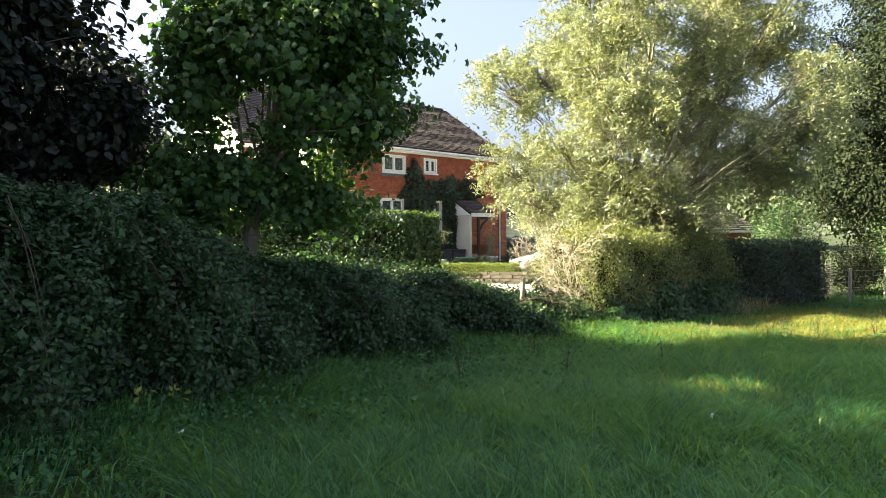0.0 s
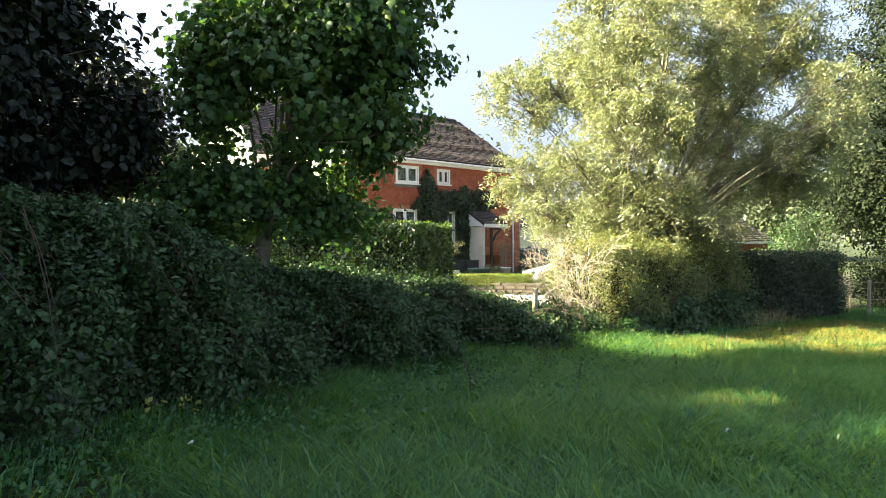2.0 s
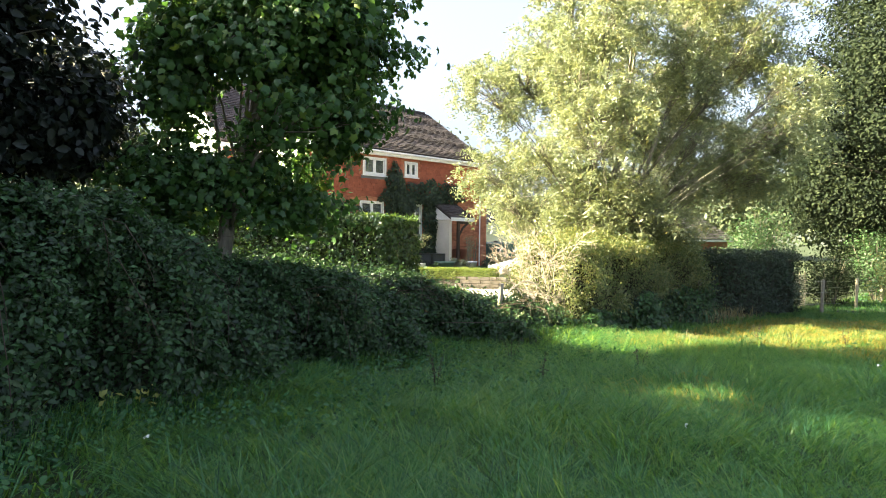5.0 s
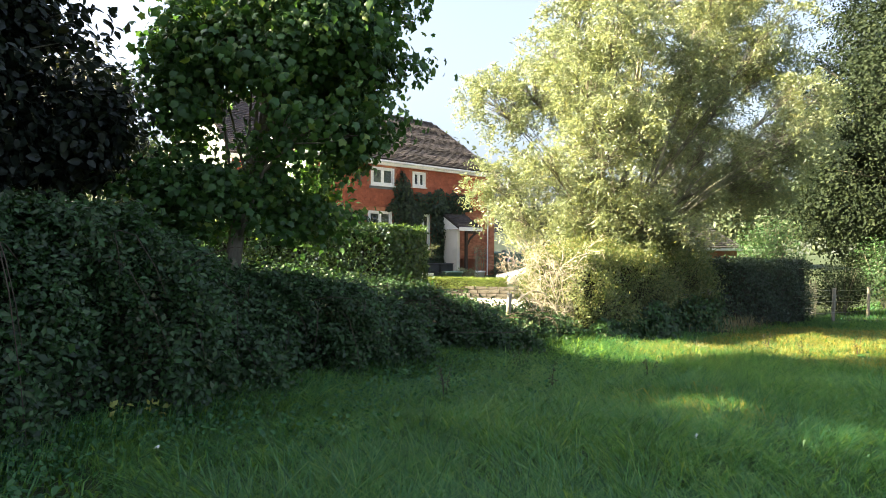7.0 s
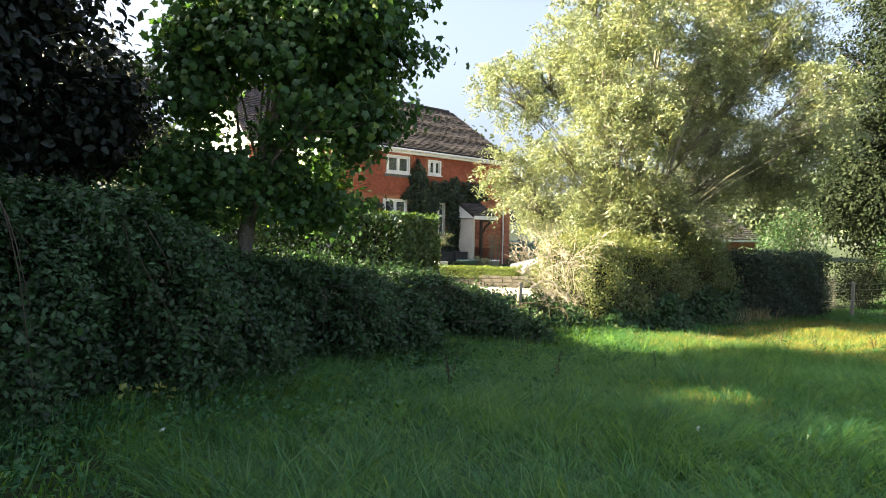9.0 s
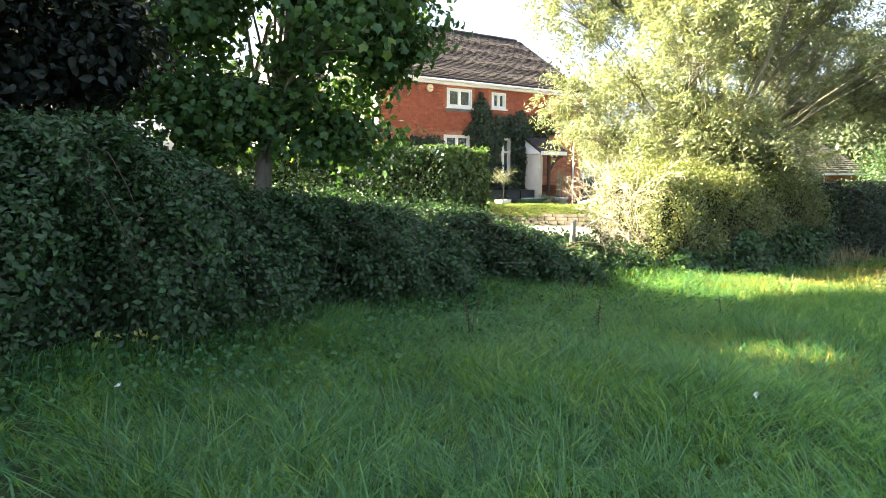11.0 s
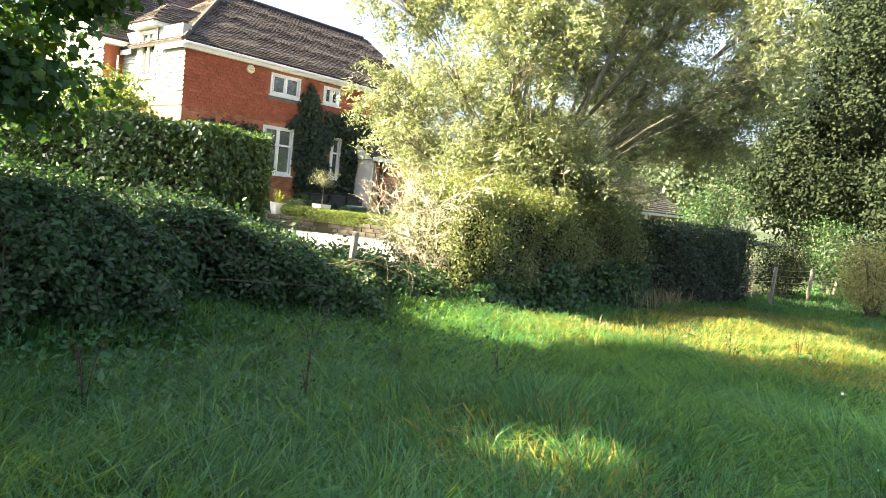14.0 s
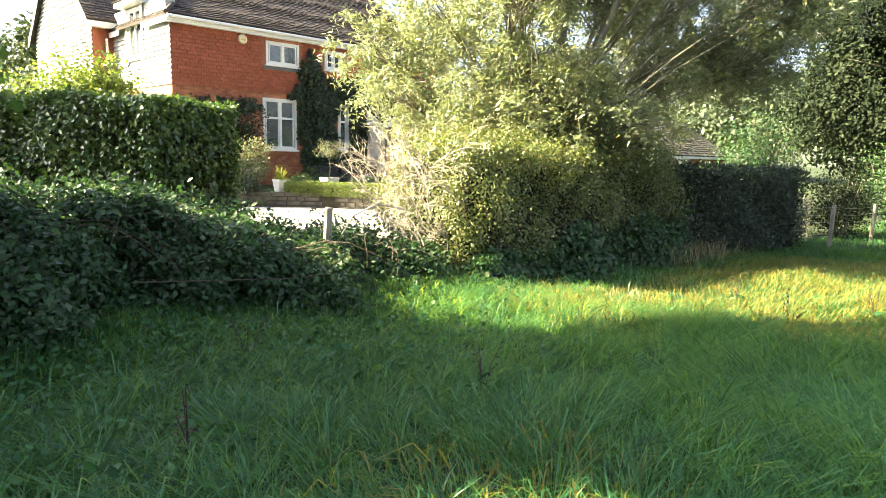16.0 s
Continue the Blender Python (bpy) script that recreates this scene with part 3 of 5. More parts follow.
tufts = np.concatenate([scatter(-8.2, 0.0, 1.8, 9.5, 90), scatter(-8.2, -0.6, 9.5, 13.0, 84)])
near, k1, away = tufted(tufts, 18, 0.055)
tagged(blades("grass", near, (0.10 + 0.16 * drift(near)) * k1, 0.0036, 1.35, M_GRASS, fine=True, away=away), "long uneven green meadow grass with bent blades", "grass", kind="stuff")
mid = scatter(-8.6, 1.0, 13.0, 26.0, 620)
tagged(blades("grass", mid, 0.14 + 0.14 * drift(mid), 0.007, 1.2, M_GRASS), "long green meadow grass farther out", "grass", kind="stuff")
off = np.concatenate([scatter(-7.5, 4.0, 26.0, 44.0, 120), scatter(0.0, 6.0, -5.0, 13.0, 90), scatter(-7.0, 0.0, -5.0, 1.8, 160)])
tagged(blades("grass", off, 0.12 + 0.12 * drift(off), 0.011, 0.9, M_GRASS), "meadow grass at the field's far side", "grass", kind="stuff")
# yellow blades put where sun falls: field edge, strip and near patch
sun_yellow = scatter(-6.6, 0.8, 12.2, 22.0, 360)
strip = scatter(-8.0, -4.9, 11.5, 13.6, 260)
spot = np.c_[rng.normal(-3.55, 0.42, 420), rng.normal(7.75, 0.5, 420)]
sun_yellow = np.concatenate([sun_yellow[sun_yellow[:, 1] > 11.6 + 1.6 * np.clip(sun_yellow[:, 0] + 6.4, 0, 1) + 0.4 * np.sin(2.1 * sun_yellow[:, 0])], strip, spot])
tagged(blades("sun_yellow_grass", sun_yellow, 0.17 + 0.14 * drift(sun_yellow), 0.0065, 1.1, M_SUN_GRASS), "meadow grass coloured yellow where the sun falls", "grass", kind="stuff")
ty = rng.uniform(0.8, 12.6, 9000)
tuft = np.c_[bank_front(ty) + rng.exponential(0.25, 9000) - 0.15, ty]
tagged(blades("tall_grass", tuft, np.full(9000, 0.34), 0.005, 0.5, M_GRASS), "taller grass growing against the bramble foot", "grass", kind="stuff")

# low broad-leaved weeds in the grass before the brambles
wy = rng.uniform(0.5, 12.0, 9000)
wx = bank_front(wy) + rng.exponential(0.7, 9000) * (0.5 + 0.5 * np.sin(1.7 * wy) ** 2)
wp = np.c_[wx, wy, ground_z(wx, wy) + rng.uniform(0.04, 0.24, 9000)]
tagged(part("ground_weeds", leaf_mesh("ground_weeds", wp, np.tile([0.3, 0, 1.0], (9000, 1)), rng.uniform(0.035, 0.065, 9000), "broad", 0.3, 0.5), M_WEED),
       "low nettles and broad-leaved weeds in the grass", "weeds", kind="stuff")

cl = np.array([(-6.1, 8.9), (-6.6, 8.75), (-5.7, 9.1), (-7.0, 7.0), (-7.4, 7.8), (-6.1, 7.8), (-5.9, 5.9), (-6.3, 4.6), (-5.2, 3.6), (-4.9, 6.6)])
pick = rng.integers(0, len(cl), 2600)
wxy = cl[pick] + rng.normal(0, 0.34, (2600, 2))
wp = np.c_[wxy, ground_z(wxy[:, 0], wxy[:, 1]) + rng.uniform(0.04, 0.22, 2600)]
tagged(part("weed_clumps", leaf_mesh("weed_clumps", wp, np.tile([0.3, 0, 1.0], (2600, 1)), rng.uniform(0.035, 0.065, 2600), "oval", 0.3, 0.6), M_WEED),
       "dark low clumps of broad-leaved weeds among the grass", "weeds", kind="stuff")
hy = rng.uniform(12.0, 18.8, 9000)
hw = rng.uniform(0, 1, 9000)
hx = -7.75 + 0.5 * (1 - hw) ** 2 + 0.12 * np.sin(2.3 * hy) + rng.normal(0, 0.08, 9000)
hz = ground_z(hx, hy) + hw * (0.45 + 0.45 * np.clip((hy - 13) / 2.5, 0, 1)) * (1 + 0.2 * np.sin(3.1 * hy)) + 0.03
tagged(part("hedge_foot_ivy", leaf_mesh("hedge_foot_ivy", np.c_[hx, hy, hz], np.tile([1.0, -0.1, 0.7], (9000, 1)), rng.uniform(0.06, 0.11, 9000), "oval", 0.6, 0.6), M_BRAMBLE),
       "dark ivy and bramble growth along the hedge foot", "ivy", kind="stuff")

bramble_bank()

# ---- trees ----
SUN_SPOT = (-3.45, 7.75, 0.1)
tree("maple_tree", "green maple with a slim leaning grey trunk", (-9.5, 4.45, 0.0), (-8.75, 5.4, 5.2), ((-8.65, 5.65, 5.35), (1.75, 1.85, 2.15)),
     M_BARK, M_MAPLE, "maple", 0.115, 500, 36, 0.2, limbs=30, r0=0.14, seed=2, gap=(SUN_SPOT, 0.36),
     extra=[(((-9.5, 4.6, 2.7), (0.9, 1.0, 0.6)), 30), (((-9.1, 5.0, 2.85), (1.1, 1.2, 0.7)), 40), (((-9.2, 6.0, 2.4), (0.7, 1.1, 0.75)), 50), (((-9.5, 4.0, 2.6), (0.8, 0.9, 0.75)), 60), (((-8.9, 6.5, 3.6), (0.5, 0.6, 0.6)), 50), (((-9.4, 4.15, 4.2), (0.6, 0.6, 1.7)), 80)])
# its last two extra clumps lie out of view, added to shade the grass
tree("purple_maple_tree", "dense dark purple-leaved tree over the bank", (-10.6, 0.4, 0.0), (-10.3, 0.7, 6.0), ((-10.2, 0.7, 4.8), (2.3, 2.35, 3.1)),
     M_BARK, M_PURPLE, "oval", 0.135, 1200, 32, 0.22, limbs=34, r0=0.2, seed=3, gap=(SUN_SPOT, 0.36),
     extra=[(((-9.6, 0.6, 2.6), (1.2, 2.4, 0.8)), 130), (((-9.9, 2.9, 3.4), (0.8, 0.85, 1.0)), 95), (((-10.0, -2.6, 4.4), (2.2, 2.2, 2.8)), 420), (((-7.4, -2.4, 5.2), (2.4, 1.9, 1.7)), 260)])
# out of view: added so that its crown shades the near grass
tree("shade_oak_tree", "broad unseen oak added at the field corner to shade the grass", (-8.5, -6.5, 0.3), (-8.3, -6.3, 9.0), ((-7.6, -5.6, 7.4), (4.6, 4.6, 4.2)),
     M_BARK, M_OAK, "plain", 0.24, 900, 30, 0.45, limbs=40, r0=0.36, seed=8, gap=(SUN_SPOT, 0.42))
# mostly hidden tree, added to cast shade on the laurel's far part
tree("hedge_shade_tree", "dark, mostly hidden tree added to shade the laurel hedge", (-19.6, 3.2, 0.05), (-19.5, 3.2, 6.0), ((-19.5, 3.2, 5.0), (3.4, 2.8, 2.9)),
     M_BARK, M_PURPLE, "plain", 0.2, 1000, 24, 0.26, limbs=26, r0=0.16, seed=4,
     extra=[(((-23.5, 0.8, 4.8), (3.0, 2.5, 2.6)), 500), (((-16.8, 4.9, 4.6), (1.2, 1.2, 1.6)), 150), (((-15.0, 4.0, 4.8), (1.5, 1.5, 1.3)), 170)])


def ash(base, lobes, seed):
    """Many pale stems; the crown is built of drooping sprays gathered in lobes, with sky between them."""
    ob = thing("ash_tree", "tall yellow-green ash with many pale stems", "tree")
    r = random.Random(seed)
    wood, spots, lean = Geo(), [], []
    base = Vector(base)
    mean = sum((Vector(c) for c, _ in lobes), Vector()) / len(lobes)
    stems = []
    for i in range(9):
        c = Vector(lobes[int((i + 0.5) * len(lobes) / 9)][0])
        t = Vector((mean.x + (c.x - mean.x) * 0.75, mean.y + (c.y - mean.y) * 0.75, max(c.z, 5.5) + 0.5))
        b = base + Vector((r.uniform(-0.4, 0.4), r.uniform(-0.6, 0.6), 0))
        pts = [b.lerp(t, j / 6) + Vector((0.1 * math.sin(j + i), 0.1 * math.cos(1.3 * j + i), 0.25 * math.sin(j / 6 * math.pi))) for j in range(7)]
        wood.tube(pts, [0.075 * (1 - 0.13 * j) for j in range(7)], 7)
        stems += pts[1:]
    for c, rad in lobes:
        c = Vector(c)
        b = min(stems, key=lambda p: abs(c.z - p.z - 1.3 * (p - c).xy.length) + 0.5 * (p - c).xy.length)
        m = b.lerp(c, 0.55) + Vector((0, 0, 0.15))
        wood.tube([b, b.lerp(m, 0.5), m, m.lerp(c, 0.5), c], [0.018, 0.016, 0.013, 0.009, 0.005], 5)
        for _ in range(int(27 * rad * rad)):
            d = Vector((r.gauss(0, 1), r.gauss(0, 1), r.gauss(0, 1))).normalized() * rad * r.uniform(0.35, 1.05)
            d.z *= 0.75
            e = c + d
            wood.tube([m.lerp(c, r.uniform(0.4, 1.0)), c.lerp(e, 0.55) + Vector((0, 0, 0.08)), e], [0.013, 0.008, 0.003], 4)
            spots.append(tuple(e))
            lean.append(tuple(d.normalized()))
    part("trunk", wood, M_PALEBARK, ob, smooth=True)
    spots, lean = np.array(spots), np.array(lean)
    per = 10
    p = np.repeat(spots, per, 0)
    d = unit(np.repeat(lean, per, 0) + 0.8 * rng.normal(size=p.shape) + np.array([0, 0, -0.15]))
    # each compound leaf: leaflets in pairs along a drooping stalk
    k = np.tile(np.linspace(0.12, 1.0, 5), len(p))
    p, d = np.repeat(p, 5, 0), np.repeat(d, 5, 0)
    q = p + d * (0.38 * k)[:, None] - np.array([0, 0, 0.16]) * (k ** 2)[:, None]
    q = np.repeat(q, 2, 0) + rng.normal(0, 0.012, (2 * len(q), 3))
    face = np.tile([0.0, 0, 1.0], (len(q), 1))
    part("crown", leaf_mesh("crown", q, face, 0.115, "slim", 0.25, 0.8), M_ASH, ob)
    return ob


rs = random.Random(9)
LOBES = [((-12.5, 14.7, 3.6), 0.95), ((-12.0, 15.2, 2.9), 0.85), ((-11.4, 14.9, 2.5), 0.7), ((-11.9, 14.9, 4.5), 0.8)]
for _ in range(78):
    u, w = rs.uniform(-1, 1), rs.uniform(-1, 1)
    z = rs.uniform(2.1, 10.2)
    k = math.sqrt(max(0.0, 1 - ((z - 5.2) / 5.6) ** 2))
    LOBES.append(((-10.0 + 2.4 * u * k, 17.4 + 4.2 * w * k, z), rs.uniform(0.6, 1.15)))
# the heavy limbs that hang over the clipped hedge towards the field
for _ in range(32):
    u, w = rs.uniform(0, 1), rs.uniform(-1, 1)
    z = rs.uniform(3.2 + 1.2 * u, 9.8)
    k = math.sqrt(max(0.0, 1 - ((z - 5.6) / 5.0) ** 2))
    LOBES.append(((-8.4 + 2.9 * u * k, 18.3 + 1.5 * w, z), rs.uniform(0.6, 1.0)))
for _ in range(16):
    LOBES.append(((rs.uniform(-9.8, -6.9), rs.uniform(19.2, 21.4), rs.uniform(3.6, 9.6)), rs.uniform(0.8, 1.15)))
for _ in range(11):
    LOBES.append(((rs.uniform(-10.2, -7.6), rs.uniform(15.0, 17.6), rs.uniform(2.3, 3.4)), rs.uniform(0.55, 0.8)))
ash((-10.2, 16.2, -0.1), LOBES, 5)
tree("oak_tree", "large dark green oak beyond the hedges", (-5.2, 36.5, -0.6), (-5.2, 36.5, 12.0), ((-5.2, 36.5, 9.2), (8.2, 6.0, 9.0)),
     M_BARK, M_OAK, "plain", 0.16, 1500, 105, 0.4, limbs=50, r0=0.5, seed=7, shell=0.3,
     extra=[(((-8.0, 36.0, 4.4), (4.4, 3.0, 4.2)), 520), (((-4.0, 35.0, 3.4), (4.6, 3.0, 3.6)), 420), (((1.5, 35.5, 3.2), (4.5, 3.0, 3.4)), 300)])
for k, (x, y, s, hgt) in enumerate([(-46, 36, 5.0, 13), (-50, 46, 6.0, 14), (-40, 62, 6, 9), (-62, 22, 6, 12), (2, 56, 7, 14), (12, 48, 7, 15), (-24, 66, 7, 9), (-14, 60, 7, 10), (-36, 75, 7, 9)]):
    tree("distant_tree", "tall rounded tree in the distance behind the house", (x, y, 0), (x, y, hgt * 0.8), ((x, y, hgt * 0.58), (s, s, hgt * 0.45)),
         M_BARK, M_FAR, "plain", 0.55, 260, 26, 0.8, limbs=14, r0=0.4, seed=20 + k, group="trees in the distance")

# ---- hedges ----
hedge("laurel_hedge", "clipped laurel hedge beside the drive", [(-10.55, 8.92), (-11.15, 10.44), (-22.9, 3.7), (-22.3, 2.2)], 2.36, M_LAUREL, "plain", 0.085, 1250)
hedge("hawthorn_hedge", "clipped hawthorn hedge with browning gaps", [(-7.95, 12.2), (-8.0, 18.6), (-9.6, 18.6), (-9.7, 12.2)], 1.86, M_HEDGE, "plain", 0.055, 2100, rough=0.15, stray=0.09, core_in=0.36)
hedge("dark_hedge", "dense dark clipped hedge behind a wire fence", [(-8.5, 18.7), (-7.6, 20.0), (-7.1, 24.3), (-9.0, 24.4), (-9.8, 19.0)], 1.45, M_YEW, "plain", 0.075, 900, rough=0.09, stray=0.04)

# ---- the house ----
XF, Y0, Y1, ZB, ZE = -21.8, 13.9, 24.9, 0.45, 5.75
XR, ZR, YHIP, XB = -26.3, 8.68, 17.5, -30.8
house = thing("house", "two-storey red tile-hung house with white boarded end", "house")


def courses(geo, a, b, z0, z1, step, out, lip=0.036, skip=()):
    """Tile courses on an upright wall from a to b: each tile leans out at its foot. skip: openings as (u0, u1, z0, z1)."""
    a, b, out = Vector(a), Vector(b), Vector(out)
    length = (b - a).length
    way = (b - a) / length
    rows = int((z1 - z0) / step)
    for i in range(rows):
        lo, hi = z0 + i * step, z0 + (i + 1) * step + 0.01
        u = -0.08 * (i % 2)
        while u < length:
            w = 0.165
            u0, u1 = max(u + 0.002, 0), min(u + w - 0.002, length)
            u += w
            if u1 - u0 < 0.03 or any(u1 > s[0] and u0 < s[1] and hi > s[2] and lo < s[3] for s in skip):
                continue
            t = lip * random.uniform(0.7, 1.3)
            p = [a + way * u0, a + way * u1]
            v = [(q + out * o).xy for q in p for o in (t,)]
            k = [(q + out * 0.004).xy for q in p]
            geo.add([(*v[0], lo), (*v[1], lo), (*k[1], hi), (*k[0], hi), (*k[0], lo), (*k[1], lo)], [(0, 1, 2, 3), (4, 5, 1, 0), (4, 0, 3), (5, 2, 1)])


def roof_tiles(geo, corners, step=0.15, w=0.18, lift=0.032):
    """Plain tiles in courses on a roof plane. corners: foot start, foot end, top end, top start."""
    a, b, c, d = (Vector(p) for p in corners)
    nrm = (b - a).cross(d - a).normalized()
    if nrm.z < 0:
        nrm = -nrm
    rise = ((d + c) / 2 - (a + b) / 2).length
    rows = max(1, int(rise / step))
    for i in range(rows):
        k0, k1 = i / rows, min(1, (i + 1.15) / rows)
        l0, l1, m0, m1 = a.lerp(d, k0), b.lerp(c, k0), a.lerp(d, k1), b.lerp(c, k1)
        n = max(1, int((l1 - l0).length / w))
        sag = 0.012 * math.sin(i * 0.7)
        for j in range(n):
            s0, s1 = (j + 0.5 * (i % 2)) / n, (j + 0.97 + 0.5 * (i % 2)) / n
            s1 = min(s1, 1.0)
            if s1 - s0 < 0.2 / n:
                continue
            t = lift * random.uniform(0.6, 1.5) + sag
            p0, p1, q0, q1 = l0.lerp(l1, s0), l0.lerp(l1, s1), m0.lerp(m1, s0), m0.lerp(m1, s1)
            geo.add([p0 + nrm * t, p1 + nrm * t, q1 + nrm * 0.008, q0 + nrm * 0.008, p0, p1], [(0, 1, 2, 3), (4, 5, 1, 0)])


def wall_cut(axis, plane, thick, u0, u1, z0, z1, holes):
    """A wall across axis ('x' or 'y'), cut through by its openings."""
    geo = Geo()
    us = sorted({u0, u1, *(h[k] for h in holes for k in (0, 1))})
    zs = sorted({z0, z1, *(h[k] for h in holes for k in (2, 3))})
    for a, b in zip(us, us[1:]):
        for c, e in zip(zs, zs[1:]):
            m, n = (a + b) / 2, (c + e) / 2
            if any(h[0] < m < h[1] and h[2] < n < h[3] for h in holes):
                continue
            if axis == "x":
                geo.box(plane - thick, plane, a, b, c, e)
            else:
                geo.box(a, b, plane, plane + thick, c, e)
    return geo


# windows on the drive front: y0, y1, z0, z1
FRONT = [(17.05, 18.32, 4.52, 5.28), (19.38, 20.16, 4.58, 5.26), (16.9, 18.2, 1.70, 3.42), (19.95, 20.45, 1.75, 3.40)]
DOOR = (21.55, 22.4, 0.62, 2.62)
part("wall", wall_cut("x", XF, 0.3, Y0, Y1, ZB - 0.5, ZE, FRONT + [DOOR]), M_BRICK, house, "red brick and tile front wall")
SIDE = [(-25.15, -23.95, 4.55, 6.15)]
part("wall", wall_cut("y", Y0, 0.3, -26.5, XF - 0.3, ZB - 0.5, 6.2, SIDE), M_BOARD, house, "white weatherboarded end wall")
part("wall", Geo().box(XB, XF - 0.3, Y1 - 0.3, Y1, ZB - 0.5, ZE).add([(XB, Y1 - 0.3, ZE), (XF, Y1 - 0.3, ZE), (XR, Y1 - 0.3, ZR - 0.1), (XB, Y1, ZE), (XF, Y1, ZE), (XR, Y1, ZR - 0.1)], [(0, 1, 2), (5, 4, 3), (0, 2, 5, 3), (1, 4, 5, 2)]), M_BRICK, house, "red brick gable wall")
part("wall", Geo().box(XB, XB + 0.3, Y0, Y1, ZB - 0.5, ZE), M_BRICK, house, "red brick rear wall")

tiles = Geo()
courses(tiles, (XF, Y0, 0), (XF, Y1, 0), 3.6, ZE - 0.2, 0.115, (1, 0, 0), skip=[(y0 - Y0 - 0.06, y1 - Y0 + 0.06, z0 - 0.05, z1 + 0.05) for y0, y1, z0, z1 in FRONT])
part("hung_tiles", tiles, M_TILEHUNG, house, "courses of red clay tiles hung on the upper wall")["kind"] = "stuff"


def brickwork(geo, x, y0, y1, z0, z1, skip):
    row = 0
    z = z0
    while z < z1:
        y = y0 - 0.11 * (row % 2)
        while y < y1:
            a, b = max(y, y0), min(y + 0.215, y1)
            if b - a > 0.04 and not any(b > s[0] and a < s[1] and z + 0.065 > s[2] and z < s[3] for s in skip):
                geo.box(x, x + 0.008 + 0.004 * random.random(), a, b, z, z + 0.065)
            y += 0.225
        z += 0.075
        row += 1


bricks = Geo()
brickwork(bricks, XF + 0.002, Y0, Y1, ZB, 3.58, [(y0 - 0.04, y1 + 0.04, z0 - 0.05, z1 + 0.05) for y0, y1, z0, z1 in FRONT + [DOOR]])
part("brickwork", bricks, M_BRICK, house, "red facing bricks of the ground floor")["kind"] = "stuff"

part("brick_base", Geo().box(-26.5, XF - 0.005, Y0 - 0.012, Y0 - 0.002, ZB - 0.4, 3.58), M_BRICK, house, "red brick below the boards")
z = 3.6
while z < 6.1:
    for a, b in (((-26.5, -25.25), (-23.85, XF + 0.03)) if z + 0.15 > SIDE[0][2] - 0.1 else ((-26.5, XF + 0.03),)):
        bd = Geo().add([(a, Y0 - 0.005, z + 0.15), (b, Y0 - 0.005, z + 0.15), (b, Y0 - 0.055, z), (a, Y0 - 0.055, z), (a, Y0 - 0.003, z), (b, Y0 - 0.003, z)], [(0, 1, 2, 3), (3, 2, 5, 4)])
        part("board", bd, M_BOARD, house)
    z += 0.15
    if z > ZE - 0.45:
        break

# roof planes: drive side, rear, hipped end
over = 0.17
slope = (ZR - ZE) / (XF - XR)
fx, fz = XF + over, ZE - over * slope
bx = XB - over
base = Geo()
planes = [[(fx, Y0 - over, fz), (fx, Y1 + 0.12, fz), (XR, Y1 + 0.12, ZR), (XR, YHIP, ZR)],
          [(bx, Y1 + 0.12, fz), (bx, Y0 - over, fz), (XR, YHIP, ZR), (XR, Y1 + 0.12, ZR)],
          [(bx, Y0 - over, fz), (fx, Y0 - over, fz), (XR, YHIP, ZR), (XR, YHIP, ZR)]]
roof_g = Geo()
for p in planes:
    q = [Vector(v) for v in p]
    dn = Vector((0, 0, -0.09))
    if (q[2] - q[3]).length < 0.01:
        roof_g.add(q[:3] + [v + dn for v in q[:3]], [(0, 1, 2), (5, 4, 3), (0, 3, 4, 1), (1, 4, 5, 2), (2, 5, 3, 0)])
    else:
        roof_g.add(q + [v + dn for v in q], [(0, 1, 2, 3), (7, 6, 5, 4), (0, 4, 5, 1), (1, 5, 6, 2), (2, 6, 7, 3), (3, 7, 4, 0)])
roof = part("roof", roof_g, M_ROOFBASE, house, "steep hipped roof of dark brown tiles")
rt = Geo()
for p in planes:
    roof_tiles(rt, p)
part("roof_tiles", rt, M_ROOFTILE, roof)["kind"] = "stuff"
ridge = Geo()
for i in range(int((Y1 + 0.12 - YHIP) / 0.33)):
    y = YHIP + i * 0.33
    ridge.tube([(XR, y, ZR + 0.0), (XR, y + 0.325, ZR + 0.0)], [0.10, 0.105], 8)
hip_a, hip_b = Vector((fx, Y0 - over, fz)), Vector((XR, YHIP, ZR))
for i in range(16):
    ridge.tube([hip_a.lerp(hip_b, i / 16), hip_a.lerp(hip_b, (i + 0.97) / 16)], [0.085, 0.095], 7)
part("ridge_tiles", ridge, M_ROOFTILE, roof, "rounded ridge and hip tiles")

# eaves: white fascia, gutter, downpipe
part("fascia", Geo().box(fx - 0.03, fx, Y0 - over, Y1 + 0.1, fz - 0.26, fz - 0.09).box(XF, fx - 0.03, Y0 - over, Y1 + 0.1, fz - 0.26, fz - 0.235)
     .box(-23.55, fx, Y0 - over - 0.03, Y0 - over, fz - 0.26, fz - 0.09).box(-26.45, -25.55, Y0 - over - 0.03, Y0 - over, fz - 0.26, fz - 0.09), M_WHITE, house, "white painted eaves board")
part("gutter", Geo().tube([(fx + 0.05, Y0 - over, fz - 0.1), (fx + 0.05, Y1 + 0.1, fz - 0.12)], [0.055, 0.055], 8), M_WHITE, house, "white eaves gutter")
part("downpipe", Geo().tube([(fx, 24.35, fz - 0.14), (XF + 0.09, 24.33, fz - 0.5), (XF + 0.09, 24.3, ZB)], [0.036, 0.036, 0.036], 8), M_WHITE, house, "white rainwater pipe")


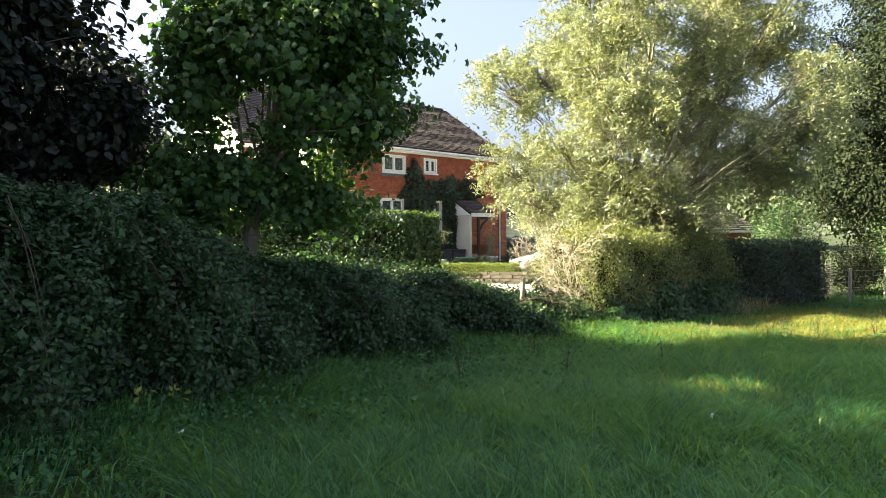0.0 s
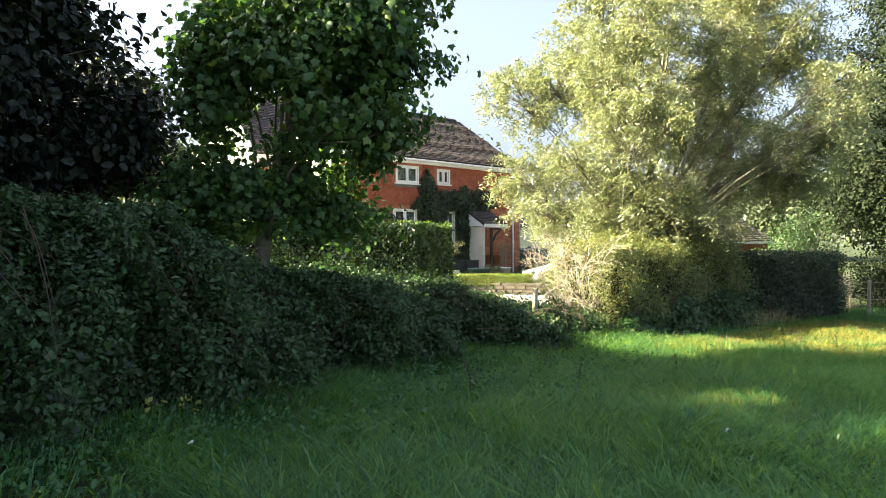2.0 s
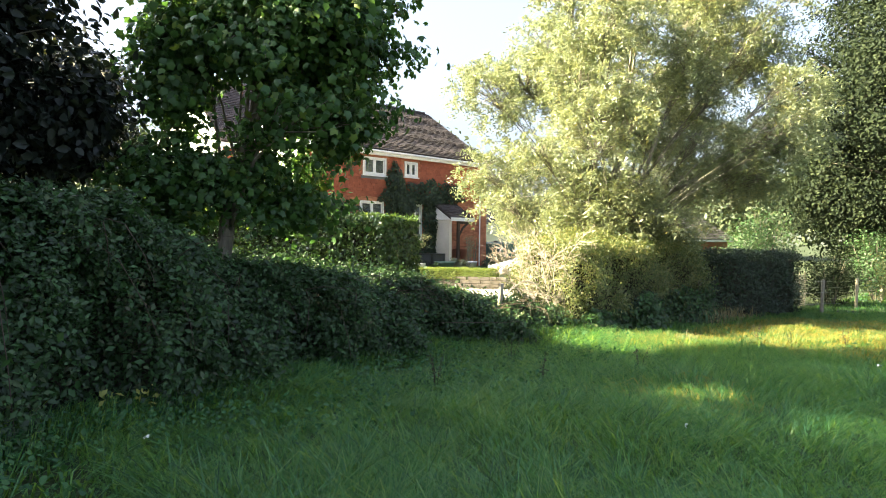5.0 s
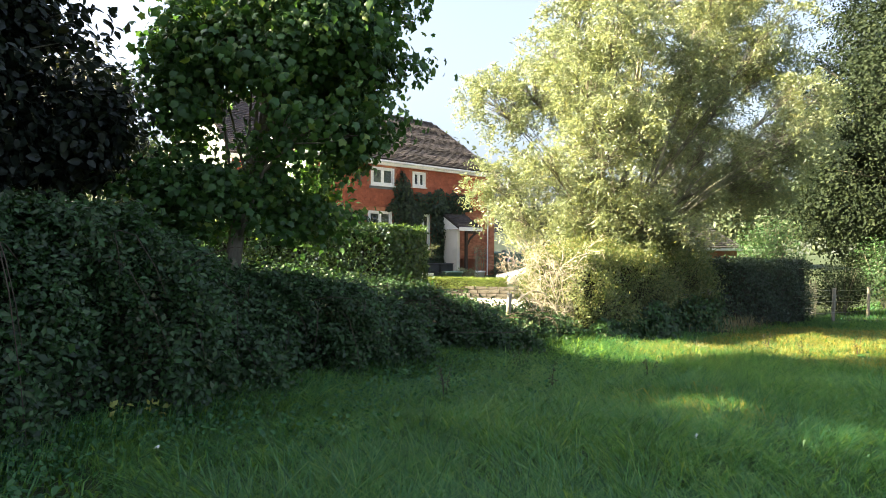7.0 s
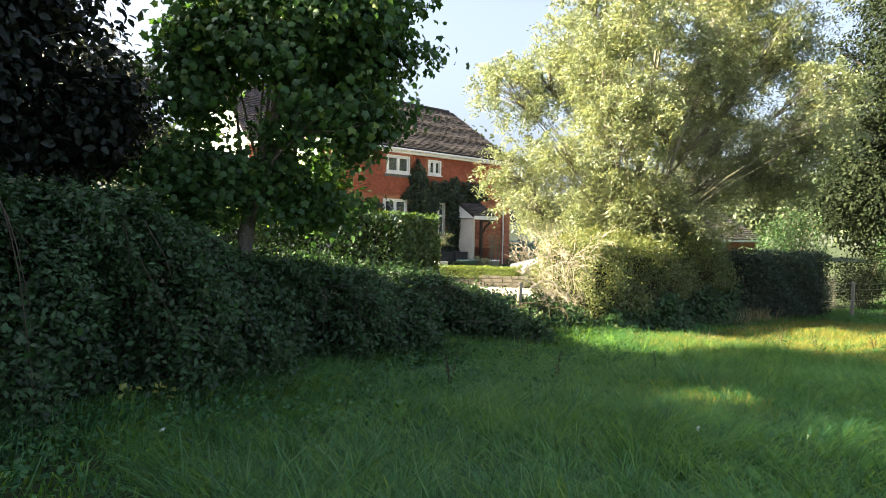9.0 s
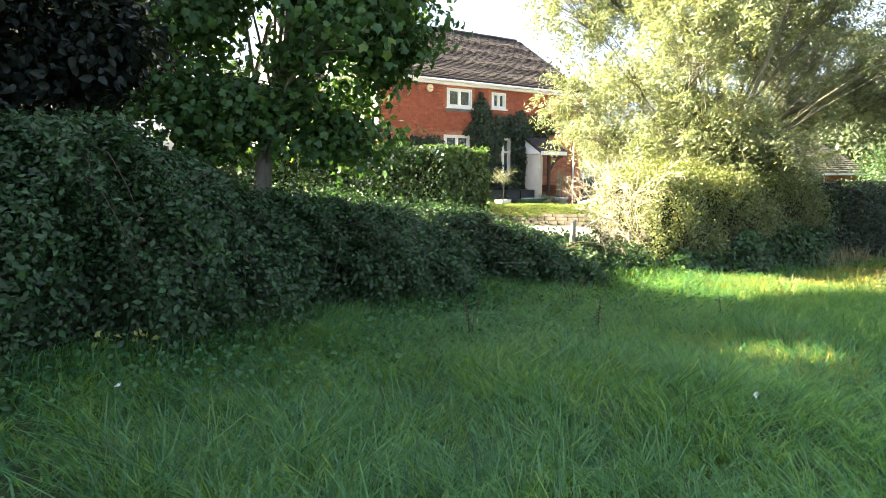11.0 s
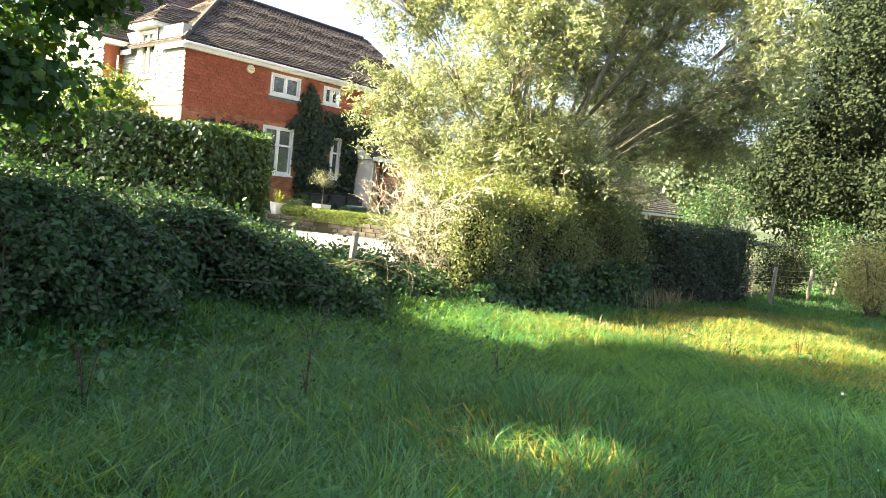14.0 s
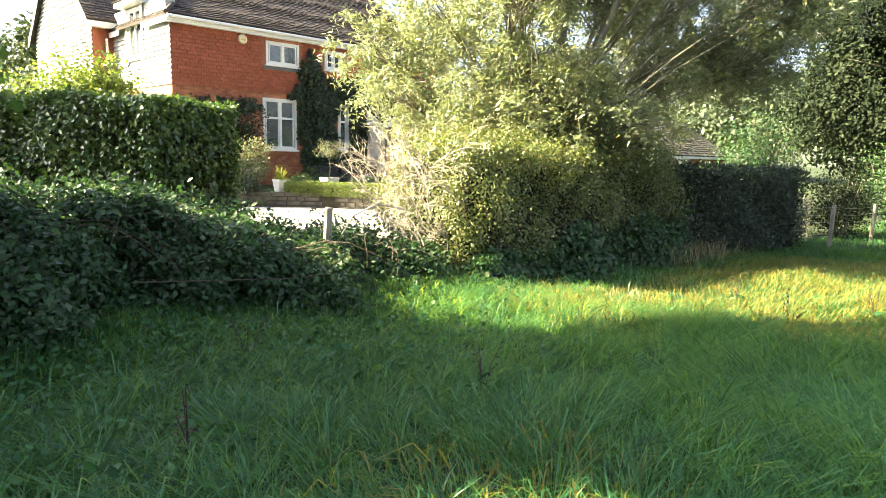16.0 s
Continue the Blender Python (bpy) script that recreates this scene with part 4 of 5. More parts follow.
def window(parent, axis, plane, u0, u1, z0, z1, lights=2, transom=0.0, sill=True):
    """A white casement with its own frame, bars, panes and sill, set in an opening."""
    w = thing("window", "white painted casement window", "")
    w.parent = parent

    def bx(g, a, b, c, e, d0, d1):
        if axis == "x":
            g.box(plane + d0, plane + d1, a, b, c, e)
        else:
            g.box(a, b, plane - d1, plane - d0, c, e)
    fr = Geo()
    f = 0.075
    for a, b, c, e in ((u0, u0 + f, z0, z1), (u1 - f, u1, z0, z1), (u0 + f, u1 - f, z0, z0 + f), (u0 + f, u1 - f, z1 - f, z1)):
        bx(fr, a, b, c, e, -0.08, 0.035)
    part("window_frame", fr, M_WHITE, w)
    bars = Geo()
    step = (u1 - u0 - 2 * f) / lights
    for i in range(1, lights):
        bx(bars, u0 + f + i * step - 0.04, u0 + f + i * step + 0.04, z0 + f, z1 - f, -0.07, 0.03)
    if transom:
        zt = z0 + (z1 - z0) * transom
        for i in range(lights):
            bx(bars, u0 + f + i * step + 0.041 * (i > 0), u0 + f + (i + 1) * step - 0.041 * (i < lights - 1), zt - 0.035, zt + 0.035, -0.07, 0.03)
    if bars.v:
        part("glazing_bar", bars, M_WHITE, w)
    for i in range(lights):
        a, b = u0 + f + i * step + 0.03, u0 + f + (i + 1) * step - 0.03
        sash = Geo()
        for p, q, c, e in ((a, a + 0.04, z0 + f, z1 - f), (b - 0.04, b, z0 + f, z1 - f), (a + 0.04, b - 0.04, z0 + f, z0 + f + 0.045), (a + 0.04, b - 0.04, z1 - f - 0.045, z1 - f)):
            bx(sash, p, q, c, e, -0.055, 0.012)
        part("sash", sash, M_WHITE, w)
        g = Geo()
        bx(g, a + 0.03, b - 0.03, z0 + f + 0.03, z1 - f - 0.03, -0.035, -0.028)
        part("pane", g, M_GLASS, w)
    if sill:
        g = Geo()
        bx(g, u0 - 0.05, u1 + 0.05, z0 - 0.05, z0, -0.05, 0.09)
        part("window_sill", g, M_WHITE, w)
    return w


window(house, "x", XF, *FRONT[0])
window(house, "x", XF, *FRONT[1])
window(house, "x", XF, *FRONT[2], transom=0.62)
window(house, "x", XF, *FRONT[3], lights=1, transom=0.62)
window(house, "y", Y0, *SIDE[0], transom=0.7)
part("lead_apron", Geo().box(XF + 0.03, XF + 0.05, 16.95, 18.4, 4.36, 4.46), M_LEAD, house, "grey lead strip under the window")
# rooms behind the panes
part("room_shell", Geo().box(XF - 3.0, XF - 2.9, Y0 + 0.4, Y1 - 0.4, ZB, ZE).box(XF - 2.9, XF - 0.32, Y0 + 0.4, Y1 - 0.4, 2.95, 3.05).box(XF - 2.9, XF - 0.32, Y0 + 0.4, Y1 - 0.4, ZB - 0.05, ZB), M_CREAM, house, "plain pale inner walls and floors")
for y0, y1, z0, z1 in FRONT[:3]:
    for u in (y0 + 0.08, y1 - 0.3):
        fold = [(XF - 0.2 + 0.025 * math.sin(k * 1.9), u + k * 0.018) for k in range(13)]
        part("curtain", Geo().add([(x, y, z) for z in (z0, z1) for x, y in fold], [(k, k + 1, k + 14, k + 13) for k in range(12)]), M_WHITE, house, "pale curtain drawn to the side")

# gablet over the end window
gx0, gx1 = -25.5, -23.6
for a, b in ((gx0 + 0.2, SIDE[0][0]), (SIDE[0][1], gx1 - 0.2)):
    part("window_cheek", Geo().box(a, b, Y0 - 0.06, Y0 - 0.036, 4.4, 6.2), M_WHITE, house)
part("gablet_fascia", Geo().box(gx0, gx1, Y0 - 0.32, Y0 - 0.28, 6.2, 6.36).box(gx0, gx0 + 0.03, Y0 - 0.28, Y0 + 1.2, 6.2, 6.36).box(gx1 - 0.03, gx1, Y0 - 0.28, Y0 + 1.2, 6.2, 6.36), M_WHITE, house)
part("gablet_soffit", Geo().box(gx0 + 0.03, gx1 - 0.03, Y0 - 0.28, Y0 + 1.2, 6.2, 6.23), M_WHITE, house)
gp = [(gx0 - 0.05, Y0 - 0.36, 6.36), (gx1 + 0.05, Y0 - 0.36, 6.36), ((gx0 + gx1) / 2, Y0 + 0.6, 7.25), ((gx0 + gx1) / 2, Y0 + 2.6, 7.25), (gx0 - 0.05, Y0 + 2.2, 6.36), (gx1 + 0.05, Y0 + 2.2, 6.36)]
gr = part("gablet_roof", Geo().add(gp, [(0, 1, 2), (1, 5, 3, 2), (0, 2, 3, 4), (0, 4, 5, 1)]), M_ROOFBASE, house, "small hipped roof over the end window")
gt = Geo()
roof_tiles(gt, [gp[0], gp[1], gp[2], gp[2]])
roof_tiles(gt, [gp[1], gp[5], gp[3], gp[2]])
roof_tiles(gt, [gp[4], gp[0], gp[2], gp[3]])
part("roof_tiles", gt, M_ROOFTILE, gr)["kind"] = "stuff"

# the older wing, set a little forward, with a boarded gable
WX0, WX1, WY = -33.4, -26.5, 13.2
WZ, WR = 6.2, 9.4
wing = Geo()
wing.box(WX0, WX1 - 0.25, WY, WY + 0.25, ZB - 0.5, WZ).add([(WX0, WY, WZ), (WX1, WY, WZ), ((WX0 + WX1) / 2, WY, WR), (WX0, WY + 0.25, WZ), (WX1, WY + 0.25, WZ), ((WX0 + WX1) / 2, WY + 0.25, WR)], [(0, 1, 2), (5, 4, 3), (0, 2, 5, 3), (1, 4, 5, 2)])
part("wall", wing, M_BOARD, house, "white boarded gable of the wing")
part("wall", Geo().box(WX1 - 0.25, WX1, WY, 20.0, ZB - 0.5, WZ), M_TILEHUNG, house, "red tile-hung return wall of the wing")
z = 3.0
while z < WR - 0.4:
    half = (WX1 - WX0) / 2 * min(1, (WR - z - 0.15) / (WR - WZ))
    c = (WX0 + WX1) / 2
    part("board", Geo().add([(c - half, WY - 0.004, z + 0.15), (c + half, WY - 0.004, z + 0.15), (c + half, WY - 0.055, z), (c - half, WY - 0.055, z), (c - half, WY - 0.004, z), (c + half, WY - 0.004, z)], [(0, 1, 2, 3), (3, 2, 5, 4)]), M_BOARD, house)
    z += 0.15
wc = (WX0 + WX1) / 2
wp2 = [[(WX1 + 0.3, 20, WZ - 0.28), (WX1 + 0.3, WY - 0.25, WZ - 0.28), (wc, WY - 0.25, WR), (wc, 20, WR)], [(WX0 - 0.3, WY - 0.25, WZ - 0.28), (WX0 - 0.3, 20, WZ - 0.28), (wc, 20, WR), (wc, WY - 0.25, WR)]]
wr = Geo()
for p in wp2:
    q = [Vector(v) for v in p]
    dn = Vector((0, 0, -0.1))
    wr.add(q + [v + dn for v in q], [(0, 1, 2, 3), (7, 6, 5, 4), (0, 4, 5, 1), (1, 5, 6, 2), (2, 6, 7, 3), (3, 7, 4, 0)])
wroof = part("roof", wr, M_ROOFBASE, house, "steep tiled roof of the wing")
wt = Geo()
for p in wp2:
    roof_tiles(wt, p)
part("roof_tiles", wt, M_ROOFTILE, wroof)["kind"] = "stuff"
verge = Geo()
for s in (-1, 1):
    e = Vector((wc + s * ((WX1 - WX0) / 2 + 0.3), WY - 0.26, WZ - 0.34))
    a = Vector((wc, WY - 0.26, WR - 0.06))
    up = Vector((0, 0, 0.2))
    verge.add([e - up, a - up, a, e, e - up + Vector((0, 0.03, 0)), a - up + Vector((0, 0.03, 0)), a + Vector((0, 0.03, 0)), e + Vector((0, 0.03, 0))], [(0, 1, 2, 3), (7, 6, 5, 4), (0, 4, 5, 1), (2, 6, 7, 3)])
part("bargeboard", verge, M_WHITE, house, "white gable boards")
part("fascia", Geo().box(WX1 + 0.28, WX1 + 0.31, WY - 0.25, 15.5, WZ - 0.52, WZ - 0.34).box(WX1, WX1 + 0.28, WY - 0.25, 13.85, WZ - 0.52, WZ - 0.5), M_WHITE, house)
part("downpipe", Geo().tube([(-26.2, 13.55, 5.3), (-26.35, 13.6, 5.15), (-26.38, 13.62, 0.4)], [0.04, 0.04, 0.04], 8), M_WHITE, house)
window(house, "y", WY, -31.2, -29.3, 4.4, 5.9, lights=3)

# ---- porch: lean-to tiled roof, pale side wall, dark post and brace ----
porch = thing("porch", "small tiled porch with white fascia and dark oak brace", "porch")
PX, PY0, PY1 = XF + 1.15, 21.25, 22.5
pp = [(PX + 0.1, PY0 - 0.15, 2.78), (PX + 0.1, PY1 + 0.15, 2.78), (XF + 0.03, PY1 + 0.15, 3.5), (XF + 0.03, PY0 - 0.15, 3.5)]
q = [Vector(v) for v in pp]
dn = Vector((0, 0, -0.08))
pr = part("roof", Geo().add(q + [v + dn for v in q], [(0, 1, 2, 3), (7, 6, 5, 4), (0, 4, 5, 1), (1, 5, 6, 2), (3, 7, 4, 0)]), M_ROOFBASE, porch)
pt = Geo()
roof_tiles(pt, pp)
part("roof_tiles", pt, M_ROOFTILE, pr)["kind"] = "stuff"
part("fascia", Geo().box(PX + 0.1, PX + 0.13, PY0 - 0.15, PY1 + 0.15, 2.64, 2.8), M_WHITE, porch)
part("cheek", Geo().add([(XF + 0.02, PY0 - 0.12, 2.7), (PX + 0.1, PY0 - 0.12, 2.7), (XF + 0.02, PY0 - 0.12, 3.42), (XF + 0.02, PY0 - 0.07, 2.7), (PX + 0.1, PY0 - 0.07, 2.7), (XF + 0.02, PY0 - 0.07, 3.42)], [(0, 1, 2), (5, 4, 3), (0, 3, 4, 1), (1, 4, 5, 2)]), M_WHITE, porch)
part("side_wall", Geo().box(XF + 0.02, PX - 0.1, PY0 - 0.05, PY0 + 0.1, 0.45, 2.69), M_CREAM, porch, "pale rendered side wall")
part("post", Geo().box(PX - 0.12, PX, PY0 + 0.42, PY0 + 0.54, 0.45, 2.64), M_DARKWOOD, porch, bevel=0.01)
part("beam", Geo().box(PX - 0.12, PX + 0.02, PY0 + 0.54, PY1, 2.52, 2.64), M_DARKWOOD, porch)
part("brace", Geo().tube([(PX - 0.06, PY0 + 0.52, 1.95), (PX - 0.06, PY0 + 0.75, 2.3), (PX - 0.06, PY0 + 1.1, 2.54)], [0.05, 0.055, 0.05], 6), M_DARKWOOD, porch)
part("low_wall", Geo().box(XF + 0.02, PX, PY1 - 0.12, PY1 + 0.1, 0.4, 1.35), M_BRICK, porch, "low brick porch wall")
door = thing("door_1", "dark panelled front door in the porch", "door", kind="structure")
part("leaf", Geo().box(XF - 0.14, XF - 0.09, DOOR[0] + 0.06, DOOR[1] - 0.06, DOOR[2], DOOR[3] - 0.06), M_DARKWOOD, door)
part("door_frame", Geo().box(XF - 0.15, XF + 0.02, DOOR[0], DOOR[0] + 0.06, DOOR[2], DOOR[3]).box(XF - 0.15, XF + 0.02, DOOR[1] - 0.06, DOOR[1], DOOR[2], DOOR[3]).box(XF - 0.15, XF + 0.02, DOOR[0] + 0.06, DOOR[1] - 0.06, DOOR[3] - 0.06, DOOR[3]), M_WHITE, door)
part("panel", Geo().box(XF - 0.09, XF - 0.075, DOOR[0] + 0.2, DOOR[1] - 0.2, 0.85, 1.45).box(XF - 0.09, XF - 0.075, DOOR[0] + 0.2, DOOR[1] - 0.2, 1.6, 2.4), M_DARKWOOD, door)
part("handle", Geo().tube([(XF - 0.08, DOOR[1] - 0.14, 1.55), (XF - 0.04, DOOR[1] - 0.14, 1.55), (XF - 0.04, DOOR[1] - 0.26, 1.55)], [0.012] * 3, 6), M_CHROME, door)

alarm = thing("alarm_box", "round cream burglar alarm box high on the wall", "alarm box")
part("case", Geo().add(*(lambda s: ([(XF + 0.03 + d, 16.2 + r * math.cos(a), 5.2 + r * math.sin(a)) for d, r in ((0, 0.15), (0.05, 0.15), (0.075, 0.12)) for a in (2 * math.pi * k / s for k in range(s))],
     [(i * s + k, i * s + (k + 1) % s, (i + 1) * s + (k + 1) % s, (i + 1) * s + k) for i in range(2) for k in range(s)] + [tuple(2 * s + k for k in range(s)), tuple(range(s))[::-1]]))(20)), M_ALARM, alarm)
part("label", Geo().box(XF + 0.106, XF + 0.109, 16.11, 16.29, 5.15, 5.2), M_YELLOW, alarm, "printed yellow bar")

# ivy on the front
iv = []
for cy, cz, ry, rz, n in ((19.0, 3.3, 1.0, 1.0, 2600), (18.75, 4.2, 0.45, 0.9, 900), (20.6, 3.7, 1.2, 0.75, 2000), (20.9, 2.6, 0.75, 1.3, 2200), (19.0, 2.0, 0.75, 1.2, 1900), (22.2, 3.95, 0.9, 0.5, 900), (20.2, 1.2, 1.5, 0.6, 1500), (15.6, 3.1, 1.3, 0.25, 450)):
    a, r = rng.uniform(0, 2 * math.pi, n), np.sqrt(rng.uniform(0, 1, n))
    k = r * (1 + 0.18 * np.sin(5 * a + cy) + 0.1 * np.sin(11 * a))
    iv.append(np.c_[XF + 0.06 + 0.32 * (1 - 0.8 * r) * rng.uniform(0.2, 1, n), cy + ry * k * np.cos(a), cz + rz * k * np.sin(a)])
iv = np.concatenate(iv)
keep = np.ones(len(iv), bool)
for y0, y1, z0, z1 in FRONT:
    keep &= ~((iv[:, 1] > y0 - 0.02) & (iv[:, 1] < y1 + 0.02 - 0.2 * (z0 > 4) * 0) & (iv[:, 2] > z0 - 0.02) & (iv[:, 2] < z1 + 0.02))
iv = iv[keep]
ivy = thing("wall_ivy", "dark ivy climbing the red front wall", "ivy")
part("leaves", leaf_mesh("ivy", iv, np.tile([1.0, 0, 0.3], (len(iv), 1)), 0.115, "broad", 0.8, 0.5), M_IVY, ivy)
vs = Geo()
for k, (yy, top) in enumerate([(18.7, 4.6), (19.2, 4.2), (20.6, 4.3), (21.0, 3.4)]):
    vs.tube([(XF + 0.1, yy, 0.4), (XF + 0.06, yy + 0.1, 1.6), (XF + 0.06, yy - 0.08, 2.9), (XF + 0.05, yy + 0.05, top)], [0.035, 0.028, 0.02, 0.008], 6)
part("stem", vs, M_BARK, ivy)

# ---- chimney behind the hip ----
chim = thing("chimney", "square red brick chimney stack behind the ridge", "chimney")
cb = Geo()
for i in range(34):
    z = 6.6 + i * 0.085
    for k in range(4):
        o = 0.0 if i % 2 else 0.11
        cb.box(-28.75 + k * 0.23 - o * 0.3, -28.53 + k * 0.23 - o * 0.3, 18.2, 18.95, z, z + 0.075)
part("stack", cb, M_BRICK, chim)
part("cap", Geo().box(-28.85, -27.85, 18.1, 19.05, 9.5, 9.62), M_MORTAR, chim)
for yy in (18.35, 18.8):
    part("chimney_pot", Geo().lathe([(0.13, 0), (0.12, 0.1), (0.10, 0.35), (0.125, 0.38), (0.125, 0.42)], -28.35, yy, 9.62, 12), M_TERRA, chim)


# ---- fence ----
def leaning_post(name, label, x, y, top, r, lean, group="", wood=M_GREYWOOD):
    z0 = float(ground_z(x, y)) - 0.1
    ob = thing(name, label, "post", group)
    part("shaft", Geo().tube([(x, y, z0), (x + lean[0] * 0.5, y + lean[1] * 0.5, (z0 + top) / 2), (x + lean[0] * 0.97, y + lean[1] * 0.97, top - 0.02), (x + lean[0], y + lean[1], top)], [r * 1.05, r, r * 0.97, r * 0.8], 10), wood, ob)
    return ob


leaning_post("gate_post", "weathered round wooden post leaning among brambles", -8.52, 10.18, 1.0, 0.052, (0.03, 0.06))
FP = [(-8.6, 16.2, 0.74), (-8.1, 18.5, 0.74), (-8.3, 21.8, 0.62), (-6.65, 25.0, 0.58), (-6.4, 28.4, 0.5), (-6.3, 32.0, 0.4)]
for x, y, top in FP:
    leaning_post("fence_post", "grey weathered wooden fence post with wire", x, y, top, 0.055, (0.03, 0.02), "posts of the wire fence")
fence = thing("wire_fence", "sagging strands of galvanised stock wire", "fence")
for k in range(5):
    w = Geo()
    pts = []
    for (x0, y0, t0), (x1, y1, t1) in zip(FP, FP[1:]):
        for s in np.linspace(0, 1, 7)[:-1]:
            pts.append((x0 + (x1 - x0) * s + 0.07, y0 + (y1 - y0) * s, t0 + (t1 - t0) * s - 0.06 - 0.19 * k - 0.05 * math.sin(s * math.pi)))
    w.tube(pts, [0.004] * len(pts), 4)
    part("wire", w, M_WIRE, fence)
hurdle = thing("wattle_hurdle", "grey woven hurdle panel beside the dark hedge", "hurdle")
for k in range(16):
    z = -0.5 + k * 0.075
    part("rod", Geo().tube([(-7.7 + 0.03 * math.sin(j * 2.1 + k * math.pi), 24.9 + j * 0.3, z + 0.01 * math.sin(j + k)) for j in range(8)], [0.016] * 8, 5), M_GREYWOOD, hurdle)
for j in range(4):
    part("stake", Geo().tube([(-7.7, 25.0 + j * 0.6, -0.7), (-7.7, 25.0 + j * 0.6, 0.75)], [0.024, 0.02], 6), M_GREYWOOD, hurdle)

# ---- far side: neighbour's bungalow ----
bung = thing("bungalow", "low red brick bungalow with pale tiled roof", "bungalow")
part("wall", wall_cut("x", -22.0, 0.3, 40, 56, -0.6, 2.1, [(43, 45, 0.5, 1.8), (48, 50, 0.5, 1.8)]), M_BRICK, bung)
for yy in (40, 55.7):
    part("wall", Geo().box(-30, -22.3, yy, yy + 0.3, -0.6, 2.1), M_BRICK, bung)
bp = [[(-21.5, 39.6, 1.95), (-21.5, 56.4, 1.95), (-26, 56.4, 4.6), (-26, 39.6, 4.6)], [(-30.5, 56.4, 1.95), (-30.5, 39.6, 1.95), (-26, 39.6, 4.6), (-26, 56.4, 4.6)]]
bg = Geo()
for p in bp:
    q = [Vector(v) for v in p]
    dn = Vector((0, 0, -0.12))
    bg.add(q + [v + dn for v in q], [(0, 1, 2, 3), (7, 6, 5, 4), (0, 4, 5, 1), (1, 5, 6, 2), (3, 7, 4, 0)])
broof = part("roof", bg, M_ROOFBASE, bung)
bt = Geo()
for p in bp[:1]:
    roof_tiles(bt, p, 0.3, 0.33, 0.04)
part("roof_tiles", bt, M_STONE, broof)["kind"] = "stuff"
part("fascia", Geo().box(-21.52, -21.47, 39.6, 56.4, 1.72, 1.9), M_WHITE, bung)
window(bung, "x", -22.0, 43, 45, 0.5, 1.8)
window(bung, "x", -22.0, 48, 50, 0.5, 1.8)


# ---- shrubs ----
def shrub(name, label, c, rad, mat_, shape, leaf, clumps, per, cr, stems=9, seed=1, spikes=0, droop=0.2):
    ob = thing(name, label, "shrub")
    r = random.Random(seed)
    g = Geo()
    z0 = float(ground_z(c[0], c[1])) - 0.05
    ends = []
    for _ in range(stems + spikes):
        a = r.uniform(0, 2 * math.pi)
        k = r.uniform(0.2, 0.9)
        top = 1.0 if _ < stems else 1.45
        e = Vector((c[0] + rad[0] * k * math.cos(a), c[1] + rad[1] * k * math.sin(a), c[2] + rad[2] * top * (1 - 0.45 * k * k)))
        b = Vector((c[0] + 0.1 * math.cos(a), c[1] + 0.1 * math.sin(a), z0))
        g.tube([b, b.lerp(e, 0.5) + Vector((0, 0, 0.15)), e], [0.022, 0.014, 0.004], 5)
        ends += [b.lerp(e, s) for s in (0.55, 0.75, 0.9, 1.0)]
    part("branchwork", g, M_BARK, ob)
    pos, face = crown_points((c, rad), np.array([tuple(e) for e in ends]), clumps, per, cr, shell=0.45)
    pos[:, 2] = np.maximum(pos[:, 2], z0 + 0.04)
    part("leaves", leaf_mesh("leaves", pos, face, leaf, shape, droop), mat_, ob)
    return ob


shrub("pale_shrub", "sunlit straw-coloured spiky shrub at the field edge", (-4.3, 26.6, 0.35), (1.3, 1.5, 1.05), M_SHRUB, "slim", 0.11, 170, 26, 0.16, 14, 3, spikes=9, droop=-0.8)
shrub("green_shrub", "light green elder shrub behind the hurdle", (-9.2, 26.5, 1.2), (1.4, 2.2, 1.9), M_BRAMBLE, "plain", 0.10, 230, 24, 0.24, 12, 4)
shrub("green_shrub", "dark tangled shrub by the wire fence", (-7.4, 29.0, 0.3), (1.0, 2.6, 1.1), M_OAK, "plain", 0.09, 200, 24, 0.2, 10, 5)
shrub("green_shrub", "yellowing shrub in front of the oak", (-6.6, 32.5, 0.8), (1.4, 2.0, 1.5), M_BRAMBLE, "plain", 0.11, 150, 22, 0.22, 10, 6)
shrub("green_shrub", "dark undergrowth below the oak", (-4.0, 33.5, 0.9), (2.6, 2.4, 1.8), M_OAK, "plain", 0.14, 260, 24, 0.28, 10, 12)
shrub("garden_shrub", "tall yellow-green garden shrub by the boarded wall", (-21.6, 11.4, 2.3), (2.3, 2.2, 1.8), M_BOX, "plain", 0.13, 800, 26, 0.2, 14, 7)
shrub("garden_shrub", "rounded variegated shrub in the raised bed", (-19.6, 15.2, 1.25), (0.75, 0.6, 0.75), M_OLIVE, "plain", 0.07, 110, 26, 0.11, 8, 8)
shrub("garden_shrub", "bronze climbing shrub below the tile-hung wall", (-21.2, 15.8, 2.1), (0.45, 1.0, 1.05), M_IVY, "plain", 0.09, 120, 24, 0.14, 8, 9)
for k, (x, y, s) in enumerate([(-18.6, 14.6, 0.34), (-18.9, 16.4, 0.36), (-19.5, 16.9, 0.32), (-19.8, 18.6, 0.34), (-19.4, 19.0, 0.24), (-19.3, 20.4, 0.42), (-19.0, 21.9, 0.4), (-20.6, 18.2, 0.5), (-20.4, 24.5, 0.5)]):
    shrub("bed_plant", "low green mound in the raised bed", (x, y, 0.5 + s * 0.55), (s, s, s * 0.75), (M_IVY, M_LAUREL, M_OLIVE)[k % 3], "plain", 0.06, 46, 22, 0.07, 4, 30 + k)["group"] = "mounds in the bed"

